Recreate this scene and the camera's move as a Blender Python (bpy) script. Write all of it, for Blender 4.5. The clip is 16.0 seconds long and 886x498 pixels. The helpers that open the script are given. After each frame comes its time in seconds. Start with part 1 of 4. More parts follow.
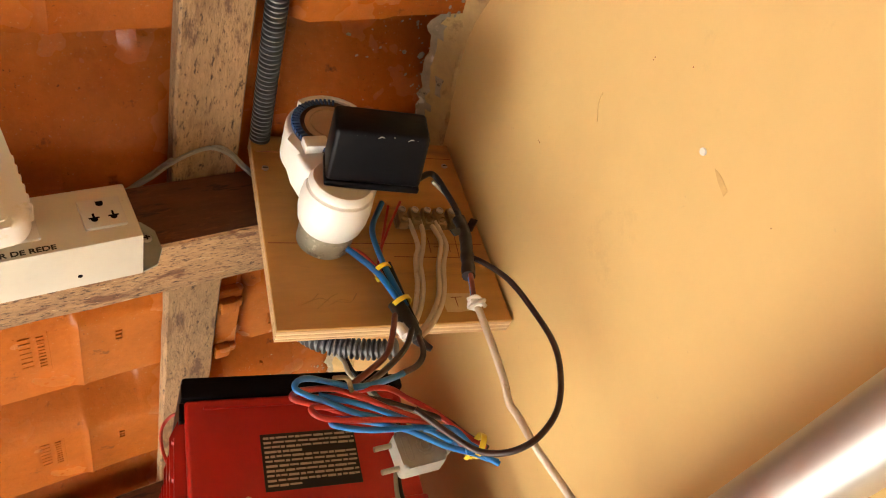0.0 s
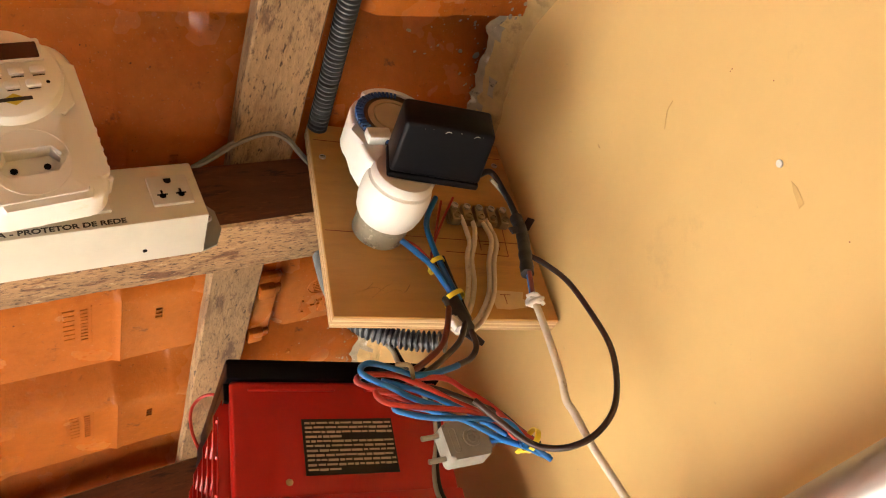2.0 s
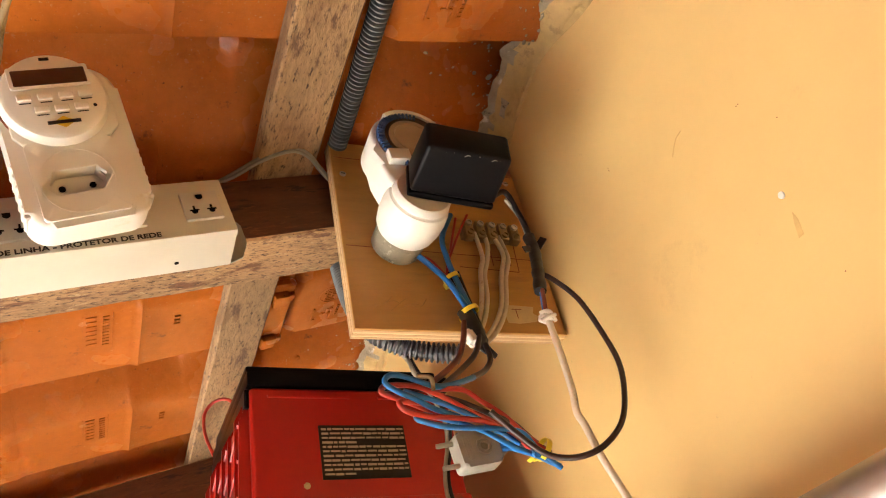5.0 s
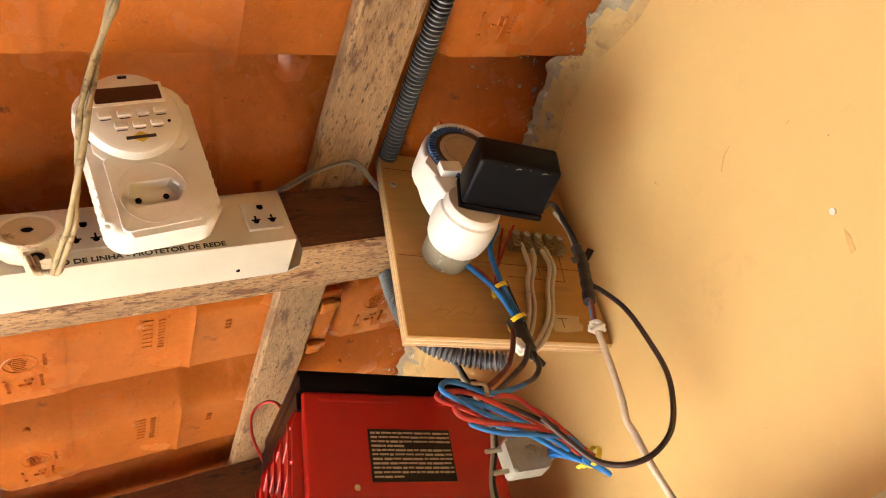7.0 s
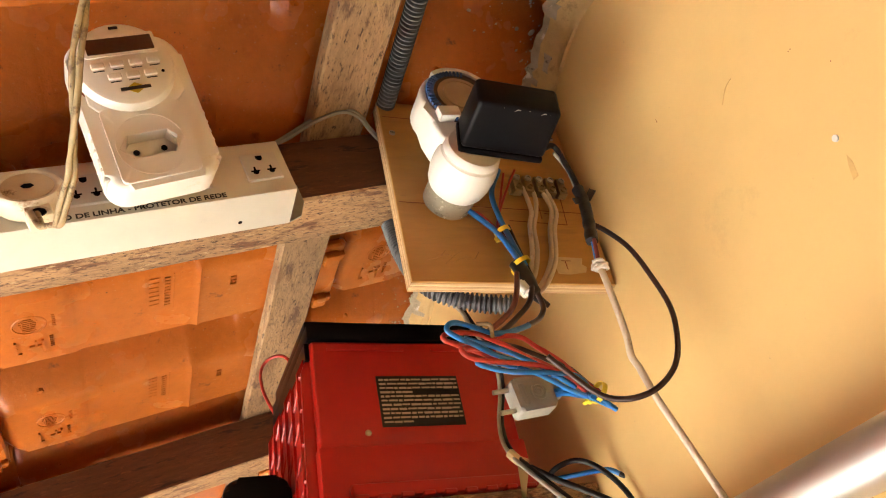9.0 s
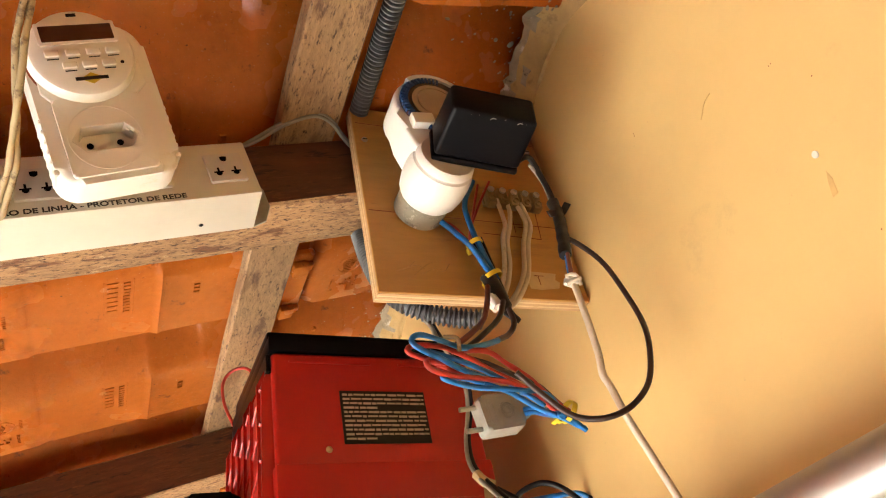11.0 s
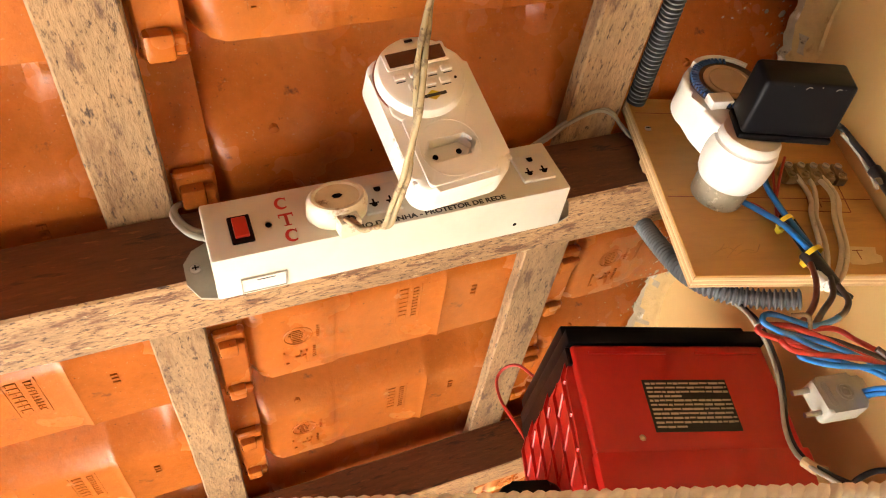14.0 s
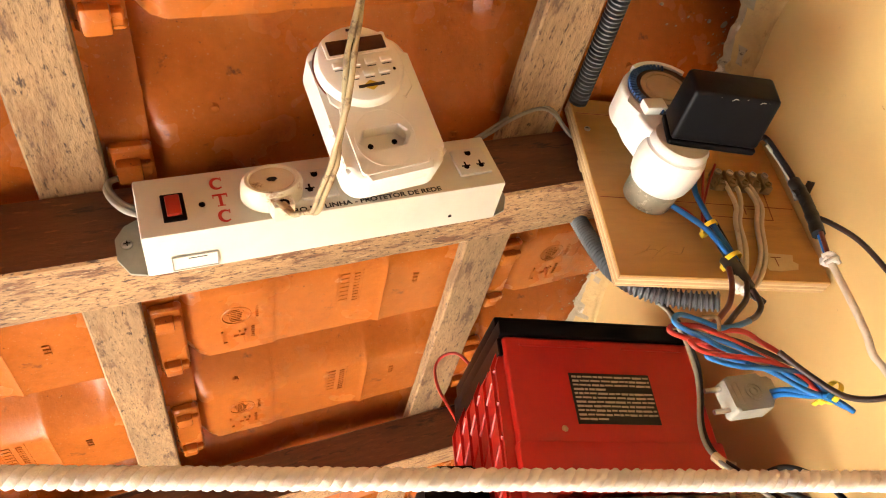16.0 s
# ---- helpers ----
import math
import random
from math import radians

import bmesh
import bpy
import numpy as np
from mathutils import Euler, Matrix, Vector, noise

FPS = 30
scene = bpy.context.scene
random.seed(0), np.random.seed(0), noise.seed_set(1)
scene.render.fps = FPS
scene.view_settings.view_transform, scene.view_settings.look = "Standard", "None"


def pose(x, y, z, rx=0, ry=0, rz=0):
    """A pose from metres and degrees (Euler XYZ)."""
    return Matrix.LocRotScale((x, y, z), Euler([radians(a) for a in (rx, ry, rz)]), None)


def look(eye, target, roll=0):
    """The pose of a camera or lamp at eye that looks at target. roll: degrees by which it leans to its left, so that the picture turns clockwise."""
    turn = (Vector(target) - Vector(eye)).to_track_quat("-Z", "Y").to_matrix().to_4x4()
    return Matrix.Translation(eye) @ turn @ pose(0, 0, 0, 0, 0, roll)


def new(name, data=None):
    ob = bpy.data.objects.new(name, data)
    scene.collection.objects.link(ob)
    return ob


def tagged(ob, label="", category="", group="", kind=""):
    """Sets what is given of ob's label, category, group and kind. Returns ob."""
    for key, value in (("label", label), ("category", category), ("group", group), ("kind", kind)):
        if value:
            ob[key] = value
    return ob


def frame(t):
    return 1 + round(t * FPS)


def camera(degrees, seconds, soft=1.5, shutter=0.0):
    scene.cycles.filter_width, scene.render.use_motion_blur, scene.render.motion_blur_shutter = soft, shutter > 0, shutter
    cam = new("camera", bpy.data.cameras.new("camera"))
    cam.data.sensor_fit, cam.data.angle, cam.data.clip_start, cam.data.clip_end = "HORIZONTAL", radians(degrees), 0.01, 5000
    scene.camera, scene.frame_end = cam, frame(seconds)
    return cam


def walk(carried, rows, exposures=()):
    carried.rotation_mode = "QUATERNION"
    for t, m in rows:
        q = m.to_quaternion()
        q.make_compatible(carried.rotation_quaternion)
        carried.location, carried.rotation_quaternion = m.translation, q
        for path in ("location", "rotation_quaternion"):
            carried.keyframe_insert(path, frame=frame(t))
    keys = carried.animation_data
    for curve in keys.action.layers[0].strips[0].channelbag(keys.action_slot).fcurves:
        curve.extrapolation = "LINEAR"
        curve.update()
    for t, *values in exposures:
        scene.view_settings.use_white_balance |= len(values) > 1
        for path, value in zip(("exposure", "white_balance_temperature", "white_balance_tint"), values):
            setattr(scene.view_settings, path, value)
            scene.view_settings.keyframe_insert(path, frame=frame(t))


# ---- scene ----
cam = camera(62.8, 16.0, 1.1)
PATH = [
    (0, (-0.0960, -0.4751, 1.6893), (0.2905, 0.2310, 2.2827), -18.23),
    (0.5, (-0.1230, -0.4660, 1.6929), (0.2579, 0.2442, 2.2849), -16.22),
    (1, (-0.1356, -0.4623, 1.6928), (0.2428, 0.2425, 2.2929), -15.33),
    (1.5, (-0.1315, -0.4687, 1.6953), (0.2570, 0.2311, 2.2949), -16.03),
    (2, (-0.1387, -0.4636, 1.6889), (0.2438, 0.2407, 2.2870), -14.65),
    (2.5, (-0.1378, -0.4680, 1.6849), (0.2499, 0.2401, 2.2750), -15.11),
    (3, (-0.1421, -0.4776, 1.6837), (0.2614, 0.2249, 2.2699), -15.03),
    (3.5, (-0.1587, -0.4740, 1.6809), (0.2464, 0.2301, 2.2641), -13.86),
    (3.7, (-0.1628, -0.4709, 1.6797), (0.2367, 0.2311, 2.2693), -13.56),
    (5.8, (-0.1709, -0.4912, 1.6837), (0.2094, 0.2091, 2.2878), -13.95),
    (6, (-0.1797, -0.4882, 1.6810), (0.1853, 0.2174, 2.2883), -12.49),
    (6.5, (-0.1901, -0.4891, 1.6795), (0.1584, 0.2203, 2.2921), -12.52),
    (7, (-0.1926, -0.4934, 1.6783), (0.1602, 0.2126, 2.2923), -11.98),
    (7.5, (-0.1851, -0.4842, 1.6771), (0.1912, 0.2227, 2.2759), -12.42),
    (8, (-0.1978, -0.4998, 1.6777), (0.1421, 0.2305, 2.2703), -13.70),
    (8.5, (-0.1934, -0.4988, 1.6716), (0.1511, 0.2412, 2.2492), -13.91),
    (9, (-0.1915, -0.4864, 1.6692), (0.1612, 0.2558, 2.2391), -13.23),
    (9.2, (-0.1851, -0.4754, 1.6689), (0.1823, 0.2662, 2.2302), -13.69),
    (11.3, (-0.1771, -0.4689, 1.6741), (0.2008, 0.2414, 2.2680), -13.07),
    (11.5, (-0.1804, -0.4676, 1.6649), (0.1807, 0.2448, 2.2667), -12.64),
    (12, (-0.2292, -0.4516, 1.6705), (0.0057, 0.3033, 2.2828), -8.61),
    (12.5, (-0.2943, -0.4546, 1.6696), (-0.1609, 0.3151, 2.2939), -5.36),
    (13, (-0.3061, -0.4451, 1.6714), (-0.1850, 0.3272, 2.2951), -5.21),
    (13.5, (-0.2970, -0.4459, 1.6709), (-0.1679, 0.3260, 2.2934), -6.00),
    (14, (-0.2864, -0.4487, 1.6722), (-0.1399, 0.3191, 2.2960), -6.94),
    (14.5, (-0.2879, -0.4628, 1.6711), (-0.1389, 0.3023, 2.2976), -6.18),
    (15, (-0.2862, -0.4675, 1.6684), (-0.1209, 0.3011, 2.2864), -6.13),
    (15.5, (-0.2785, -0.4697, 1.6698), (-0.0915, 0.2986, 2.2820), -6.95),
    (16, (-0.2652, -0.4625, 1.6649), (-0.0671, 0.3093, 2.2691), -6.34),
]
walk(cam, [(t, look(eye, target, roll)) for t, eye, target, roll in PATH], [(0.0, 4.12), (3.7, 4.14), (6.0, 4.27), (9.0, 4.22), (11.5, 4.26), (12.5, 4.42), (16.0, 4.48)])

# ---- light: sun on the yard outside, its bounce from the ground comes up under the roof ----
SUN_EL, SUN_AZ = 62.0, 236.0
world = bpy.data.worlds.new("sky")
scene.world = world
world.use_nodes = True
_n, _l = world.node_tree.nodes, world.node_tree.links
_sky = _n.new("ShaderNodeTexSky")
_sky.sky_type, _sky.sun_disc = "NISHITA", False
_sky.sun_elevation, _sky.sun_rotation = radians(SUN_EL), radians(SUN_AZ)
_l.new(_sky.outputs["Color"], _n["Background"].inputs["Color"])
_n["Background"].inputs["Strength"].default_value = 0.03
sun = new("sun", bpy.data.lights.new("sun", "SUN"))
sun.data.energy, sun.data.angle, sun.data.color = 5.0, radians(0.5), (1.0, 0.965, 0.91)
_d = Vector((math.sin(radians(SUN_AZ)) * math.cos(radians(SUN_EL)), math.cos(radians(SUN_AZ)) * math.cos(radians(SUN_EL)), math.sin(radians(SUN_EL))))
sun.matrix_world = look(_d * 20, (0, 0, 0))


# ---- materials ----
def material(name, colour, rough=0.6, metal=0.0, specks=(), bump=0.2, scale=40.0, stretch=(1, 1, 1), coat=0.0, spread=0.12, rand=0.0, spec=0.5):
    """A surface with grain at two scales; specks: (colour, size, amount) patches of stain or wear."""
    m = bpy.data.materials.new(name)
    m.use_nodes = True
    n, l = m.node_tree.nodes, m.node_tree.links
    b = n["Principled BSDF"]
    co = n.new("ShaderNodeTexCoord")
    mp = n.new("ShaderNodeMapping")
    mp.inputs["Scale"].default_value = stretch
    l.new(co.outputs["Object"], mp.inputs["Vector"])
    fine = n.new("ShaderNodeTexNoise")
    fine.inputs["Scale"].default_value, fine.inputs["Detail"].default_value, fine.inputs["Roughness"].default_value = scale, 6, 0.65
    wide = n.new("ShaderNodeTexNoise")
    wide.inputs["Scale"].default_value, wide.inputs["Detail"].default_value = scale / 9, 4
    for t in (fine, wide):
        l.new(mp.outputs["Vector"], t.inputs["Vector"])
    add = n.new("ShaderNodeMath")
    add.operation = "ADD"
    l.new(fine.outputs["Fac"], add.inputs[0]), l.new(wide.outputs["Fac"], add.inputs[1])
    last = add.outputs[0]
    if rand:
        oi = n.new("ShaderNodeObjectInfo")
        ma = n.new("ShaderNodeMath")
        ma.operation, ma.inputs[1].default_value = "MULTIPLY_ADD", rand
        l.new(oi.outputs["Random"], ma.inputs[0]), l.new(last, ma.inputs[2])
        last = ma.outputs[0]
    rng = n.new("ShaderNodeMapRange")
    rng.inputs["From Min"].default_value, rng.inputs["From Max"].default_value = 0.6, 1.4 + rand
    l.new(last, rng.inputs["Value"])
    ramp = n.new("ShaderNodeValToRGB")
    c = Vector(colour)
    for e, k in zip(ramp.color_ramp.elements, (1 - 2 * spread, 1 + 1.3 * spread)):
        e.color = (*(c * k), 1)
    l.new(rng.outputs[0], ramp.inputs[0])
    out = ramp.outputs["Color"]
    for k, (sc, size, amount) in enumerate(specks):
        t = n.new("ShaderNodeTexNoise")
        t.inputs["Scale"].default_value, t.inputs["Detail"].default_value, t.inputs["Roughness"].default_value = size, 8, 0.7
        off = n.new("ShaderNodeMapping")
        off.inputs["Location"].default_value, off.inputs["Scale"].default_value = (3.1 * k + 1, 1.7 * k, 0.9 * k), stretch
        l.new(co.outputs["Object"], off.inputs["Vector"]), l.new(off.outputs["Vector"], t.inputs["Vector"])
        r = n.new("ShaderNodeMapRange")
        r.inputs["From Min"].default_value, r.inputs["From Max"].default_value = 0.68 - amount * 0.3, 0.76 - amount * 0.3
        l.new(t.outputs["Fac"], r.inputs["Value"])
        mix = n.new("ShaderNodeMix")
        mix.data_type = "RGBA"
        mix.inputs["B"].default_value = (*sc, 1)
        l.new(r.outputs[0], mix.inputs["Factor"]), l.new(out, mix.inputs["A"])
        out = mix.outputs["Result"]
    l.new(out, b.inputs["Base Color"])
    b.inputs["Metallic"].default_value = metal
    rr = n.new("ShaderNodeMapRange")
    rr.inputs["To Min"].default_value, rr.inputs["To Max"].default_value = max(0.05, rough - 0.1), min(1, rough + 0.12)
    l.new(wide.outputs["Fac"], rr.inputs["Value"]), l.new(rr.outputs[0], b.inputs["Roughness"])
    b.inputs["Coat Weight"].default_value = coat
    b.inputs["Specular IOR Level"].default_value = spec
    if bump:
        bp = n.new("ShaderNodeBump")
        bp.inputs["Strength"].default_value, bp.inputs["Distance"].default_value = bump, 0.002
        l.new(last, bp.inputs["Height"]), l.new(bp.outputs["Normal"], b.inputs["Normal"])
    return m


TERRA = material("terracotta", (0.395, 0.108, 0.016), 0.25, specks=(((0.33, 0.083, 0.013), 14, 0.35), ((0.40, 0.22, 0.11), 48, 0.07), ((0.42, 0.24, 0.13), 380, 0.20), ((0.13, 0.04, 0.016), 26, 0.20), ((0.05, 0.02, 0.012), 210, 0.16)), scale=90, bump=0.3, rand=0.3, spread=0.16, spec=0.32)
WOOD_OLD = material("old_rafter_wood", (0.37, 0.22, 0.105), 0.7, specks=(((0.15, 0.065, 0.03), 75, 0.5), ((0.06, 0.028, 0.016), 420, 0.5), ((0.04, 0.018, 0.012), 200, 0.22), ((0.50, 0.36, 0.20), 240, 0.3)), scale=240, bump=0.7, stretch=(0.3, 1, 1), spread=0.25)
WOOD_DARK = material("dark_rafter_face", (0.125, 0.046, 0.018), 0.5, specks=(((0.03, 0.012, 0.007), 90, 0.4), ((0.19, 0.075, 0.03), 230, 0.35)), scale=150, bump=0.5, stretch=(0.2, 1, 1), spread=0.3)
WOOD_BATTEN = material("weathered_batten_wood", (0.31, 0.188, 0.090), 0.8, specks=(((0.20, 0.11, 0.05), 30, 0.5), ((0.11, 0.06, 0.032), 420, 0.40), ((0.045, 0.023, 0.013), 190, 0.36), ((0.11, 0.056, 0.03), 60, 0.38)), scale=260, bump=0.7, stretch=(1, 0.3, 1), spread=0.22)
PLY = material("plywood_face", (0.50, 0.272, 0.070), 0.55, specks=(((0.30, 0.16, 0.06), 16, 0.35), ((0.22, 0.11, 0.04), 130, 0.15)), scale=90, bump=0.15, stretch=(0.16, 1, 1), spread=0.13)
PLY_EDGE = material("plywood_edge", (0.68, 0.48, 0.26), 0.7, specks=(((0.45, 0.29, 0.14), 150, 0.4),), scale=120, bump=0.3, stretch=(0.2, 1, 1))
PLY_GLUE = material("plywood_dark_ply", (0.52, 0.34, 0.165), 0.7, scale=120, stretch=(0.2, 1, 1))
WALL = material("cream_wall_paint", (0.645, 0.44, 0.172), 0.55, specks=(((0.57, 0.385, 0.155), 9, 0.14), ((0.44, 0.30, 0.14), 120, 0.0)), scale=22, bump=0.12, spread=0.035)
CEMENT = material("rough_cement", (0.34, 0.28, 0.19), 0.9, specks=(((0.62, 0.56, 0.46), 60, 0.30), ((0.10, 0.075, 0.05), 90, 0.3)), scale=70, bump=1.0, spread=0.25)
PAINTED_MORTAR = material("painted_rough_mortar", (0.50, 0.335, 0.130), 0.7, specks=(((0.33, 0.21, 0.08), 40, 0.34), ((0.16, 0.10, 0.05), 130, 0.12)), scale=60, bump=0.8, spread=0.14)
# for the added, unseen walls: dark, so they bounce little light
BLOCKER = material("dark_wall_blocker", (0.14, 0.07, 0.045), 0.85, scale=30, bump=0.6, spread=0.25)
GROUND = material("pale_concrete_floor", (0.54, 0.522, 0.478), 0.85, specks=(((0.38, 0.37, 0.35), 2, 0.3),), scale=9, bump=0.3)
CREAM = material("cream_painted_metal", (0.62, 0.60, 0.515), 0.42, specks=(((0.42, 0.34, 0.22), 60, 0.02), ((0.55, 0.46, 0.30), 25, 0.08)), scale=30, bump=0.05, spread=0.05)
RED = material("red_battery_plastic", (0.50, 0.013, 0.008), 0.36, specks=(((0.30, 0.05, 0.04), 50, 0.1), ((0.5, 0.22, 0.17), 160, 0.02)), scale=40, bump=0.08, spread=0.1)
BLACK = material("black_plastic", (0.004, 0.004, 0.005), 0.34, specks=(((0.016, 0.014, 0.012), 90, 0.05),), scale=60, bump=0.12, spec=0.10)


# ---- mesh helpers ----
def mesh_of(name, bm, mats, smooth=None):
    me = bpy.data.meshes.new(name)
    bmesh.ops.recalc_face_normals(bm, faces=bm.faces)
    bm.to_mesh(me)
    bm.free()
    for m in mats if isinstance(mats, (list, tuple)) else [mats]:
        me.materials.append(m)
    if smooth is not None:
        me.shade_smooth()
        me.set_sharp_from_angle(angle=radians(smooth))
    return me


def part(name, bm, mats, parent, label="", smooth=35):
    ob = new(name, mesh_of(name, bm, mats, smooth))
    ob.parent = parent
    return tagged(ob, label)


def thing(name, m, label, category, group="", kind=""):
    ob = new(name)
    ob.matrix_world = m
    ob.empty_display_size = 0.02
    return tagged(ob, label, category, group, kind)


def solid(name, bm, mats, m, label, category, group="", kind="", smooth=35):
    ob = new(name, mesh_of(name, bm, mats, smooth))
    ob.matrix_world = m
    return tagged(ob, label, category, group, kind)


def box(lo, hi, bevel=0.0, seg=2, bm=None, m=None, mat=0):
    bm = bm or bmesh.new()
    lo, hi = Vector(lo), Vector(hi)
    r = bmesh.ops.create_cube(bm, size=1, matrix=Matrix.Translation((lo + hi) / 2) @ Matrix.Diagonal((*(hi - lo), 1)))
    vs = r["verts"]
    fs = list({f for v in vs for f in v.link_faces})
    for f in fs:
        f.material_index = mat
    if bevel:
        es = list({e for v in vs for e in v.link_edges})
        r = bmesh.ops.bevel(bm, geom=es, offset=bevel, segments=seg, affect="EDGES", profile=0.5)
        vs = list({v for f in r["faces"] for v in f.verts} | {v for v in vs if v.is_valid})
        for v in vs:
            for f in v.link_faces:
                f.material_index = mat
    if m is not None:
        bmesh.ops.transform(bm, matrix=m, verts=list(vs))
    return bm


def spun(profile, m=Matrix(), n=32, bm=None, mat=0, caps=True):
    """A turned shape round z: profile rows of (radius, height)."""
    bm = bm or bmesh.new()
    rings = []
    for r, z in profile:
        rings.append([bm.verts.new(m @ Vector((r * math.cos(2 * math.pi * k / n), r * math.sin(2 * math.pi * k / n), z))) for k in range(n)])
    for a, b in zip(rings, rings[1:]):
        for k in range(n):
            bm.faces.new((a[k], a[(k + 1) % n], b[(k + 1) % n], b[k])).material_index = mat
    if caps:
        bm.faces.new(rings[0][::-1]).material_index = mat
        bm.faces.new(rings[-1]).material_index = mat
    return bm


def prism(outline, z0, z1, m=Matrix(), bm=None, mat=0, bevel=0.0):
    """A plate of the given outline (x, y) from z0 to z1."""
    own = bmesh.new()
    low = [own.verts.new((x, y, z0)) for x, y in outline]
    top = [own.verts.new((x, y, z1)) for x, y in outline]
    k = len(low)
    own.faces.new(low[::-1]), own.faces.new(top)
    for i in range(k):
        own.faces.new((low[i], low[(i + 1) % k], top[(i + 1) % k], top[i]))
    if bevel:
        rim = [e for e in own.edges if all(abs(v.co.z - z1) < 1e-6 for v in e.verts)]
        bmesh.ops.bevel(own, geom=rim, offset=bevel, segments=3, affect="EDGES", profile=0.5)
    for f in own.faces:
        f.material_index = mat
    bmesh.ops.transform(own, matrix=m, verts=own.verts)
    if bm is None:
        return own
    tmp = bpy.data.meshes.new("tmp")
    own.to_mesh(tmp)
    own.free()
    bm.from_mesh(tmp)
    bpy.data.meshes.remove(tmp)
    return bm


def rounded(w, h, r, n=5):
    """The outline of a rectangle w x h round the origin with rounded corners."""
    out = []
    for cx, cy, a in ((w / 2 - r, h / 2 - r, 0), (-w / 2 + r, h / 2 - r, 90), (-w / 2 + r, -h / 2 + r, 180), (w / 2 - r, -h / 2 + r, 270)):
        out += [(cx + r * math.cos(radians(a + 90 * k / n)), cy + r * math.sin(radians(a + 90 * k / n))) for k in range(n + 1)]
    return out


def smooth_line(points, step=6):
    """A Catmull-Rom line through the points."""
    p = [Vector(q) for q in points]
    p = [2 * p[0] - p[1], *p, 2 * p[-1] - p[-2]]
    out = []
    for a, b, c, d in zip(p, p[1:], p[2:], p[3:]):
        for k in range(step):
            t = k / step
            out.append(0.5 * (2 * b + (c - a) * t + (2 * a - 5 * b + 4 * c - d) * t * t + (3 * b - a - 3 * c + d) * t ** 3))
    return out + [p[-2]]


def hose(points, r, n=10, step=6, bm=None, mat=0, ribs=0.0, rib_depth=0.0, wobble=0.0):
    """A cable along the points; ribs: the pitch of a corrugated hose."""
    bm = bm or bmesh.new()
    line = smooth_line(points, step) if step > 1 else [Vector(q) for q in points]
    if ribs:
        dist = [0.0]
        for a, b in zip(line, line[1:]):
            dist.append(dist[-1] + (b - a).length)
        total, fine = dist[-1], []
        for k in range(int(total / ribs * 4)):
            s = k * ribs / 4
            j = max(i for i in range(len(dist)) if dist[i] <= s)
            j = min(j, len(line) - 2)
            fine.append(line[j].lerp(line[j + 1], (s - dist[j]) / max(1e-9, dist[j + 1] - dist[j])))
        line = fine
    up = Vector((0.3, 0.2, 0.9))
    rings = []
    for i, q in enumerate(line):
        t = (line[min(i + 1, len(line) - 1)] - line[max(i - 1, 0)]).normalized()
        up = (up - t * up.dot(t)).normalized()
        side = t.cross(up)
        rr = r - (rib_depth if ribs and i % 4 in (2, 3) else 0) + wobble * noise.noise(q * 120)
        rings.append([bm.verts.new(q + rr * (math.cos(2 * math.pi * k / n) * up + math.sin(2 * math.pi * k / n) * side)) for k in range(n)])
    for a, b in zip(rings, rings[1:]):
        for k in range(n):
            bm.faces.new((a[k], a[(k + 1) % n], b[(k + 1) % n], b[k])).material_index = mat
    bm.faces.new(rings[0][::-1]).material_index = mat
    bm.faces.new(rings[-1]).material_index = mat
    return bm


# ---- the setting: ground, wall, roof ----
SLOPE = 15.5
ROOF = pose(0, 0, 2, 0, -SLOPE, 0)
WALL_X = 0.205


def rough_bar(lo, hi, along, cuts=24, amp=0.0012, bevel=0.002):
    """A sawn timber with slightly uneven edges, long in x (along=0) or y (along=1)."""
    bm = box(lo, hi, bevel, 1)
    length = hi[along] - lo[along]
    for k in range(1, cuts):
        at = Vector(lo)
        at[along] = lo[along] + length * k / cuts
        no = Vector((0, 0, 0))
        no[along] = 1
        bmesh.ops.bisect_plane(bm, geom=bm.verts[:] + bm.edges[:] + bm.faces[:], plane_co=at, plane_no=no)
    for v in bm.verts:
        d = Vector((noise.noise(v.co * 23), noise.noise(v.co * 23 + Vector((9, 3, 1))), noise.noise(v.co * 23 + Vector((2, 7, 5)))))
        d[along] = 0
        v.co += d * amp
    return bm


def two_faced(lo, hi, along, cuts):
    """A timber whose wide upright faces take the second, darker wood material."""
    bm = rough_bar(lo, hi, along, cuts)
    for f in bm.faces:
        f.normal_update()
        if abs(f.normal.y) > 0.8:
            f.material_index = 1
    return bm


ground = bmesh.new()
bmesh.ops.create_grid(ground, x_segments=8, y_segments=8, size=400)
solid("ground", ground, GROUND, Matrix(), "pale concrete yard floor under the open roof", "ground", kind="structure")

WALL_TOP = 2.34
wall = bmesh.new()
box((WALL_X, -2.6, 0), (WALL_X + 0.14, 2.6, WALL_TOP + 0.25), bm=wall)
solid("wall_east", wall, WALL, Matrix(), "cream painted plastered wall with small chips and scratches", "wall", kind="structure")

# unseen, added at the far end to hold back light from +y
blocker = bmesh.new()
box((-2.0, 1.75, 0), (WALL_X + 0.14, 1.9, 2.75), bm=blocker)
solid("wall_north_blocker", blocker, BLOCKER, Matrix(), "unseen dark wall added at the far end to shape the light", "wall", kind="structure")
# unseen, added behind the camera to block light and shade the ground
blocker = bmesh.new()
box((-5.0, -1.15, 0), (WALL_X + 0.14, -1.0, 2.5), bm=blocker)
solid("wall_south_blocker", blocker, BLOCKER, Matrix(), "unseen dark wall added behind the camera to block light", "wall", kind="structure")

# unseen, added to cut off the distant lit ground and low sky
blocker = bmesh.new()
box((-5.35, -1.15, 0), (-5.2, 4.5, 2.2), bm=blocker)
